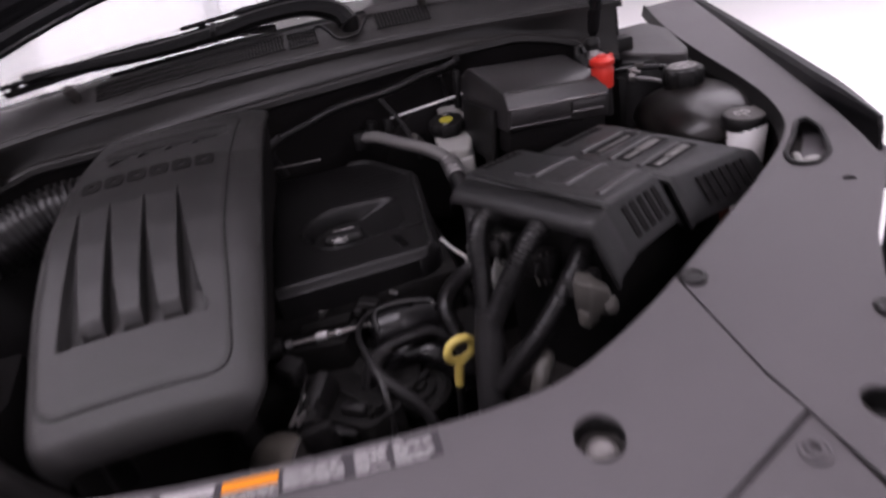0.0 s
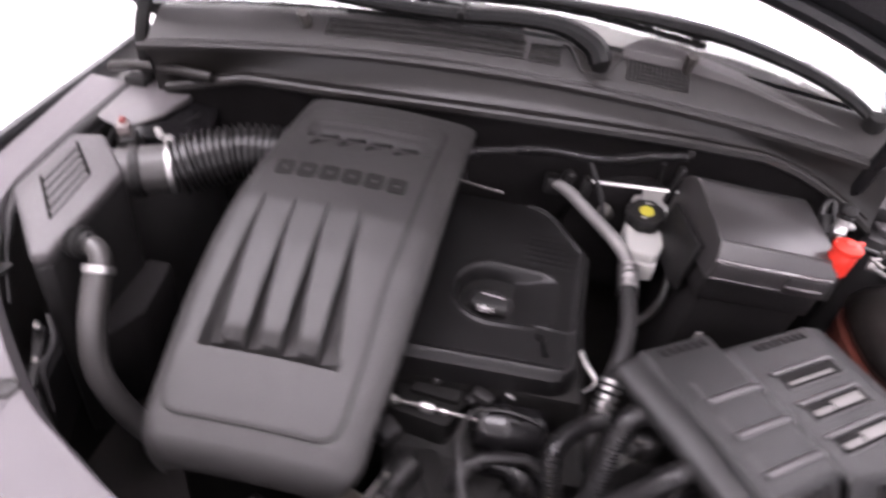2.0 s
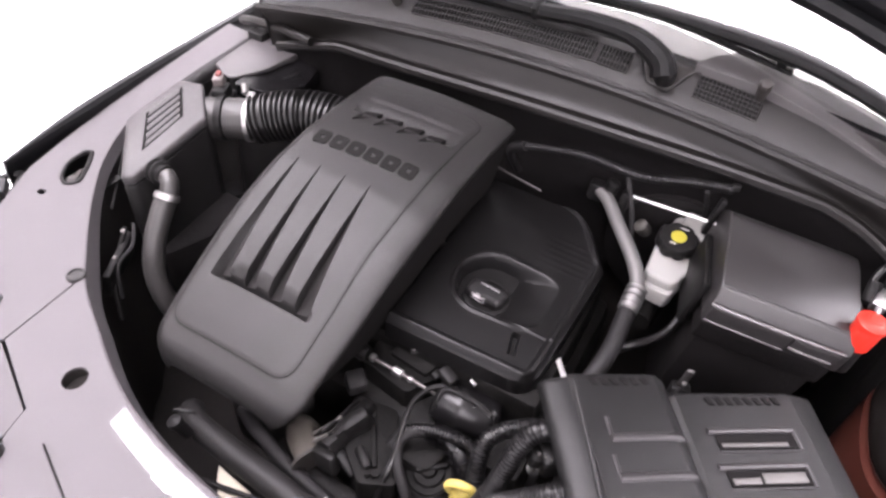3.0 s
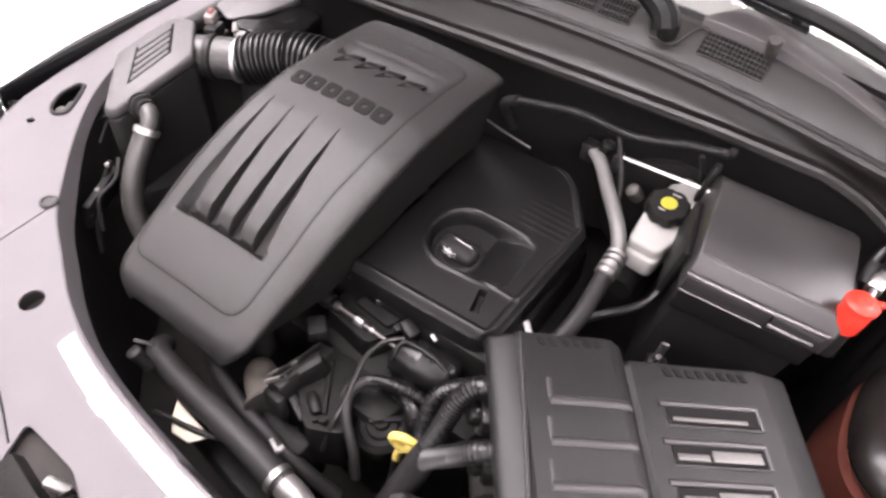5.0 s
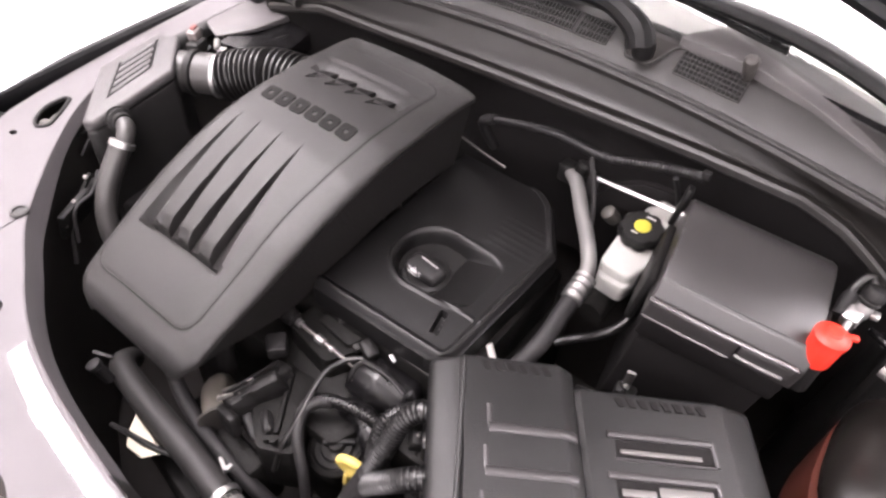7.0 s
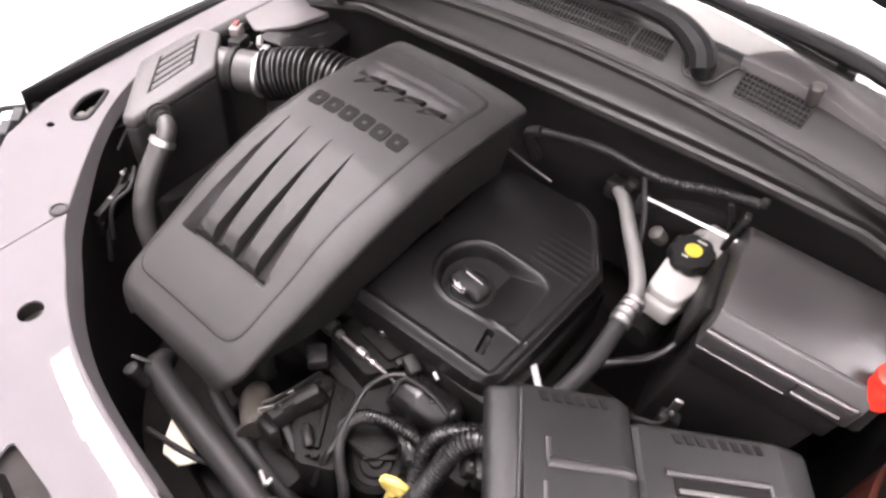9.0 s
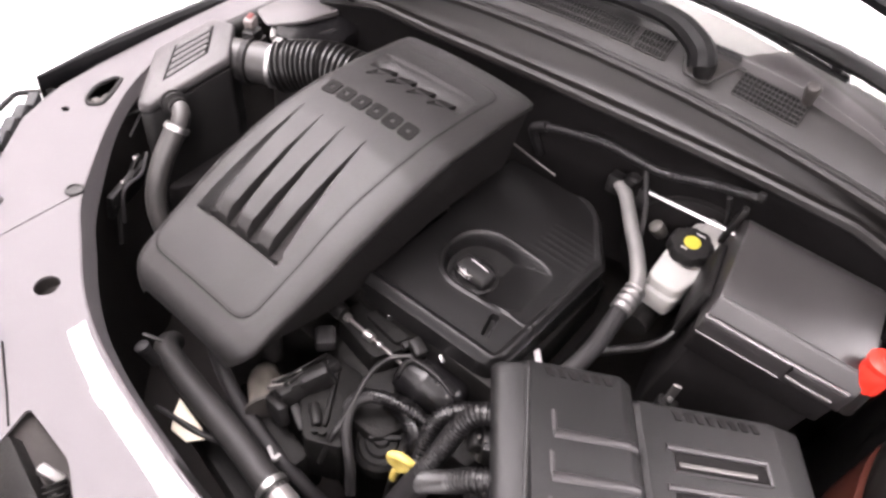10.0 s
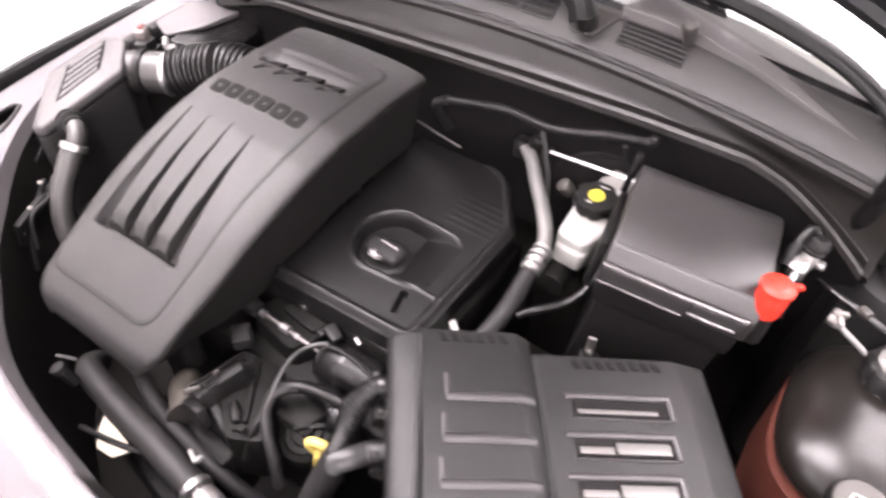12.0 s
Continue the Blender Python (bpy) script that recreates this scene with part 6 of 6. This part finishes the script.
part("runner", tube([(0.060, 0.13, 0.76), (0.075, 0.138, 0.815), (0.105, 0.138, 0.835), (0.140, 0.120, 0.825), (0.160, 0.105, 0.78)], 0.019, 16), GLOSSY, manifold)
part("drum", lathe([(0.040, 0.0), (0.043, 0.01), (0.043, 0.030), (0.037, 0.036), (0.032, 0.031), (0.024, 0.031), (0.022, 0.036), (0.012, 0.036), (0.010, 0.042), (0.004, 0.042)], (0.100, 0.095, 0.775), (-0.05, -0.1, 1), 32), CASTGREY, manifold, "round black canister top")
part("drum_lever", box((0.100, 0.095, 0.818), (0.045, 0.008, 0.006), 0.002, (0, 0, 40)), BLACK, manifold)
rod_at = V((-0.060, 0.173, 0.878))
rod_dir = V((1.0, -0.03, -0.02)).normalized()
part("stub_rod", lathe([(0.0030, 0.0), (0.0030, 0.120)], rod_at, rod_dir, 10), CASTLIGHT, manifold)
for along, r, long in ((0.000, 0.0068, 0.010), (0.042, 0.0072, 0.018), (0.070, 0.0048, 0.008)):
    part("silver_ferrule", lathe([(r * 0.6, 0.0), (r, 0.0015), (r, long - 0.0015), (r * 0.6, long)], rod_at + rod_dir * along, rod_dir, 8), ALU, manifold, "bright metal fitting")
part("stub_socket", lathe([(0.012, -0.02), (0.014, 0.0), (0.012, 0.010)], (-0.074, 0.174, 0.878), (1.0, -0.03, -0.02), 14), BLACK, manifold)
part("silver_tab", box((0.000, 0.212, 0.888), (0.018, 0.004, 0.012), 0.001, (10, 10, 20)), DULL, manifold)
plug = part("plug_body", box((-0.030, 0.070, 0.848), (0.100, 0.030, 0.032), 0.007, (-12, 4, 83)), BLACK, manifold, "ribbed black plug")
for k in range(3):
    part("plug_blade", box((-0.040 + 0.010 * k, 0.072 - 0.002 * k, 0.8645 + 0.002 * (k % 2)), (0.084 - 0.012 * k, 0.0036, 0.010), 0.002, (-12, 4, 83 - 2 * k)), BLACK, plug)
part("plug_collar", box((-0.026, 0.014, 0.842), (0.016, 0.040, 0.038), 0.006, (-12, 4, 83)), BLACK, manifold)
part("plug_clip", box((-0.040, 0.030, 0.868), (0.030, 0.003, 0.010), 0.001, (0, 10, 62)), CASTLIGHT, manifold)
part("sensor_stub", lathe([(0.006, 0), (0.008, 0.004), (0.008, 0.030), (0.005, 0.034)], (0.004, 0.052, 0.846), (0.75, -0.5, 0.05), 12), BLACK, manifold)
part("plug_socket", box((-0.055, 0.128, 0.868), (0.032, 0.030, 0.030), 0.006, (0, 10, -40)), RUBBER, manifold)
part("bolt", lathe([(0.004, 0), (0.006, 0.002), (0.006, 0.008)], (0.046, 0.030, 0.846), n=8), CASTGREY, manifold)
part("bolt", lathe([(0.003, 0), (0.0045, 0.002), (0.0045, 0.008)], (0.036, 0.026, 0.842), n=8), CASTGREY, manifold)
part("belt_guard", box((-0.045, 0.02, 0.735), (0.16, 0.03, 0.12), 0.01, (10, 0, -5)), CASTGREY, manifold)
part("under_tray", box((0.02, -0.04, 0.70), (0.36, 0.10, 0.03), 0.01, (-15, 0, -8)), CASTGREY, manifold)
solo("white_sleeve", tube([(0.232, 0.128, 0.895), (0.235, 0.118, 0.925), (0.241, 0.108, 0.950)], 0.0095, 12), MILKY, "white plastic sleeve beside the battery", "sleeve")
STAY = [(0.1925, 0.306, 0.905), (0.208, 0.300, 0.884), (0.224, 0.294, 0.866), (0.220, 0.290, 0.852), (0.212, 0.288, 0.842)]
solo("lifting_bracket", tube(STAY, 0.0055, 8, 0.004, 0.4), BRIGHT, "bright metal lifting bracket beside the valve cover", "bracket")

BRANCH = [(0.222, 0.185, 0.905), (0.200, 0.170, 0.910), (0.172, 0.146, 0.905), (0.160, 0.122, 0.893), (0.166, 0.096, 0.862), (0.176, 0.080, 0.82)]
harness = thing("wiring_harness", "bundle of corrugated black conduits below the battery", "wiring", (0.24, 0.06, 0.85))
runs = (
    [(0.252, 0.122, 1.008), (0.228, 0.110, 1.012), (0.214, 0.094, 0.995), (0.207, 0.074, 0.960), (0.201, 0.056, 0.922), (0.198, 0.050, 0.900)],
    [(0.292, 0.066, 1.010), (0.266, 0.044, 1.006), (0.240, 0.038, 0.975), (0.216, 0.041, 0.934), (0.203, 0.045, 0.905)],
    [(0.334, 0.050, 0.982), (0.302, 0.026, 0.952), (0.258, 0.006, 0.912), (0.222, 0.002, 0.878), (0.192, 0.008, 0.845)],
)
for pts in runs:
    part("conduit", ribbed(pts, 0.0118, 0.0050, 0.0012, 14), CONDUIT, harness, "corrugated black conduit")
part("wrapped_joint", tube([(0.202, 0.052, 0.925), (0.197, 0.044, 0.895), (0.188, 0.026, 0.855), (0.178, 0.006, 0.81)], lambda s: 0.015 + 0.004 * min(1.0, s / 0.04), 14), RUBBER, harness)
part("conduit", ribbed([(0.036, 0.085, 0.835), (0.049, 0.098, 0.862), (0.074, 0.114, 0.870), (0.110, 0.125, 0.868), (0.138, 0.130, 0.862), (0.160, 0.118, 0.85)], 0.0085, 0.0045, 0.001, 12), CONDUIT, harness)
for k in range(3):
    c = bat(-0.006, 0.055 + 0.052 * k, 0.978 - 0.012 * k)
    part("connector", join(box(c, (0.030, 0.040, 0.034), 0.005, (0, 0, 36.9)), box(c + V((-0.016, -0.012, 0.004)), (0.018, 0.026, 0.020), 0.004, (0, 20, 36.9))), BLACK, harness)
    for j in range(3):
        part("cable_tie", tube([c + V((-0.012 + 0.008 * j, -0.016, 0.020)), c + V((-0.014 + 0.008 * j, -0.012, 0.004)), c + V((-0.012 + 0.008 * j, -0.018, -0.02))], 0.0017, 6), TAN, harness)
part("grey_plug", join(prism(rounded([(0.288, -0.012), (0.300, -0.034), (0.322, -0.030), (0.330, -0.014), (0.318, 0.006), (0.298, 0.006)], 0.005), 0.930, lambda x, y: 0.972 - 0.8 * max(0.0, x - 0.305), 0.004), lathe([(0.010, -0.010), (0.011, 0.004), (0.007, 0.006)], (0.322, -0.026, 0.938), (0.4, -0.7, 0.4), 12), box((0.300, -0.020, 0.927), (0.022, 0.016, 0.020), 0.004, (0, 0, 30))), TAN, harness, "weathered grey plug")
part("wire", tube([(0.066, 0.182, 0.886), (0.056, 0.174, 0.887), (0.046, 0.160, 0.886), (0.040, 0.134, 0.884), (0.046, 0.101, 0.877), (0.056, 0.067, 0.866), (0.058, 0.035, 0.845), (0.055, 0.015, 0.80)], 0.0040, 8), PIPE, harness)
part("wrapped_wire", tube([(0.075, 0.112, 0.866), (0.061, 0.103, 0.868), (0.053, 0.085, 0.866), (0.056, 0.069, 0.862), (0.073, 0.048, 0.852), (0.098, 0.031, 0.825), (0.11, 0.02, 0.78)], 0.0078, 10), RUBBER, harness)
part("branch_conduit", ribbed(BRANCH, 0.0115, 0.0048, 0.0011, 14), CONDUIT, harness)
solo("bent_pipe", tube([(0.246, 0.030, 0.83), (0.253, 0.018, 0.858), (0.248, -0.002, 0.872), (0.236, -0.020, 0.862), (0.224, -0.028, 0.83)], 0.011, 12), TAN, "weathered grey bent pipe below the conduits", "pipe")

dip = thing("dipstick", "yellow ring-handled oil dipstick", "dipstick", (0.155, 0.07, 0.80))
RING_U = V((0.97, 0.22, 0)).normalized()
RING_V = V((0.22, -0.96, -0.10)).normalized().cross(RING_U)
ring = [V((0.160, 0.062, 0.872)) + RING_U * 0.0175 * math.cos(a) + RING_V * 0.0165 * math.sin(a) for a in [2 * math.pi * k / 24 for k in range(25)]]
part("ring", sweep(ring, 0.0058, 10), YELLOW, dip)
part("stem", tube([(0.157, 0.060, 0.857), (0.153, 0.060, 0.842), (0.150, 0.060, 0.822)], 0.0065, 10), YELLOW, dip)
part("tube", tube([(0.150, 0.062, 0.826), (0.145, 0.060, 0.78), (0.13, 0.06, 0.65)], 0.006, 10), BLACK, dip)

# printed label along the radiator cover
label = thing("warning_label", "long printed warning label stuck on the radiator cover", "label", (-0.05, -0.16, 0.955))


def strip(x0, x1, inset, width, up):
    """A flat strip that follows the bay's front edge."""
    bm = bmesh.new()
    n = max(2, int((x1 - x0) / 0.012))
    rows = []
    for i in range(n + 1):
        x = x0 + (x1 - x0) * i / n
        y = (lerp(x, [p[0] for p in RR], [p[1] for p in RR]) if x > 0 else lerp(-x, [-p[0] for p in RL], [p[1] for p in RL])) - inset
        rows.append([bm.verts.new((x, y - w, deck(x, y - w) + h)) for w, h in ((0, up), (width, up), (width, 0.0002), (0, 0.0002))])
    for a, b in zip(rows, rows[1:]):
        for k in range(4):
            bm.faces.new((a[k], a[(k + 1) % 4], b[(k + 1) % 4], b[k]))
    bm.faces.new(rows[0])
    bm.faces.new(rows[-1][::-1])
    return bm


part("film", strip(-0.235, 0.105, 0.005, 0.024, 0.0008), LABEL, label)
part("orange_field", strip(-0.085, -0.036, 0.007, 0.010, 0.0012), ORANGE, label, "orange printed field")
random.seed(5)
part("white_field", strip(-0.140, -0.092, 0.0075, 0.0085, 0.0011), FILMPRINT, label, "white printed field")
for x, w, rows, inset in ((-0.225, 0.036, 6, 0.010), (-0.183, 0.036, 6, 0.010), (-0.140, 0.048, 4, 0.022), (-0.085, 0.049, 3, 0.0225), (-0.032, 0.052, 6, 0.0105), (0.030, 0.030, 7, 0.009), (0.064, 0.034, 7, 0.009)):
    for k in range(rows):
        a = x
        while a < x + w - 0.004:
            b = min(x + w, a + random.uniform(0.006, 0.016))
            part("print_bar", strip(a, b, inset - 0.003 + 0.0035 * k, 0.0016, 0.0012), FILMPRINT, label)
            a = b + 0.0012
            if random.random() < 0.12:
                break
latch = thing("hood_latch", "dark metal hood latch in its opening", "latch", (-0.10, -0.25, 0.89))
part("plate", box((-0.11, -0.255, 0.915), (0.10, 0.035, 0.05), 0.004, (20, 0, -8)), CAST, latch)
part("spring", ribbed([(-0.07, -0.235, 0.945), (-0.055, -0.242, 0.935), (-0.045, -0.255, 0.92)], 0.010, 0.006, 0.002, 10), CAST, latch)
part("arm", box((-0.085, -0.232, 0.938), (0.03, 0.012, 0.014), 0.003, (0, 20, 20)), DULL, latch)
drain = thing("drain_plug", "small greyed plug beside the radiator hose", "plug", (-0.24, -0.05, 0.82))
part("body", lathe([(0.008, -0.03), (0.009, 0.0), (0.011, 0.002), (0.011, 0.010), (0.006, 0.012)], (-0.240, -0.052, 0.838), (-0.3, -0.2, 1), 14), RUBBER, drain)
part("lever", box((-0.236, -0.038, 0.858), (0.030, 0.005, 0.004), 0.001, (0, 10, 28)), BLACK, drain)
line = thing("heater_line", "thin black line running past the coolant tank", "hose", (0.62, 0.52, 1.0))
part("tube", tube([(0.590, 0.560, 1.020), (0.612, 0.545, 1.022), (0.650, 0.530, 1.020), (0.690, 0.516, 1.014), (0.735, 0.505, 0.995), (0.75, 0.48, 0.95)], 0.0052, 10), GLOSSY, line)
part("clip", box((0.648, 0.530, 1.025), (0.012, 0.016, 0.010), 0.003, (0, 0, 60)), GREYED, line)
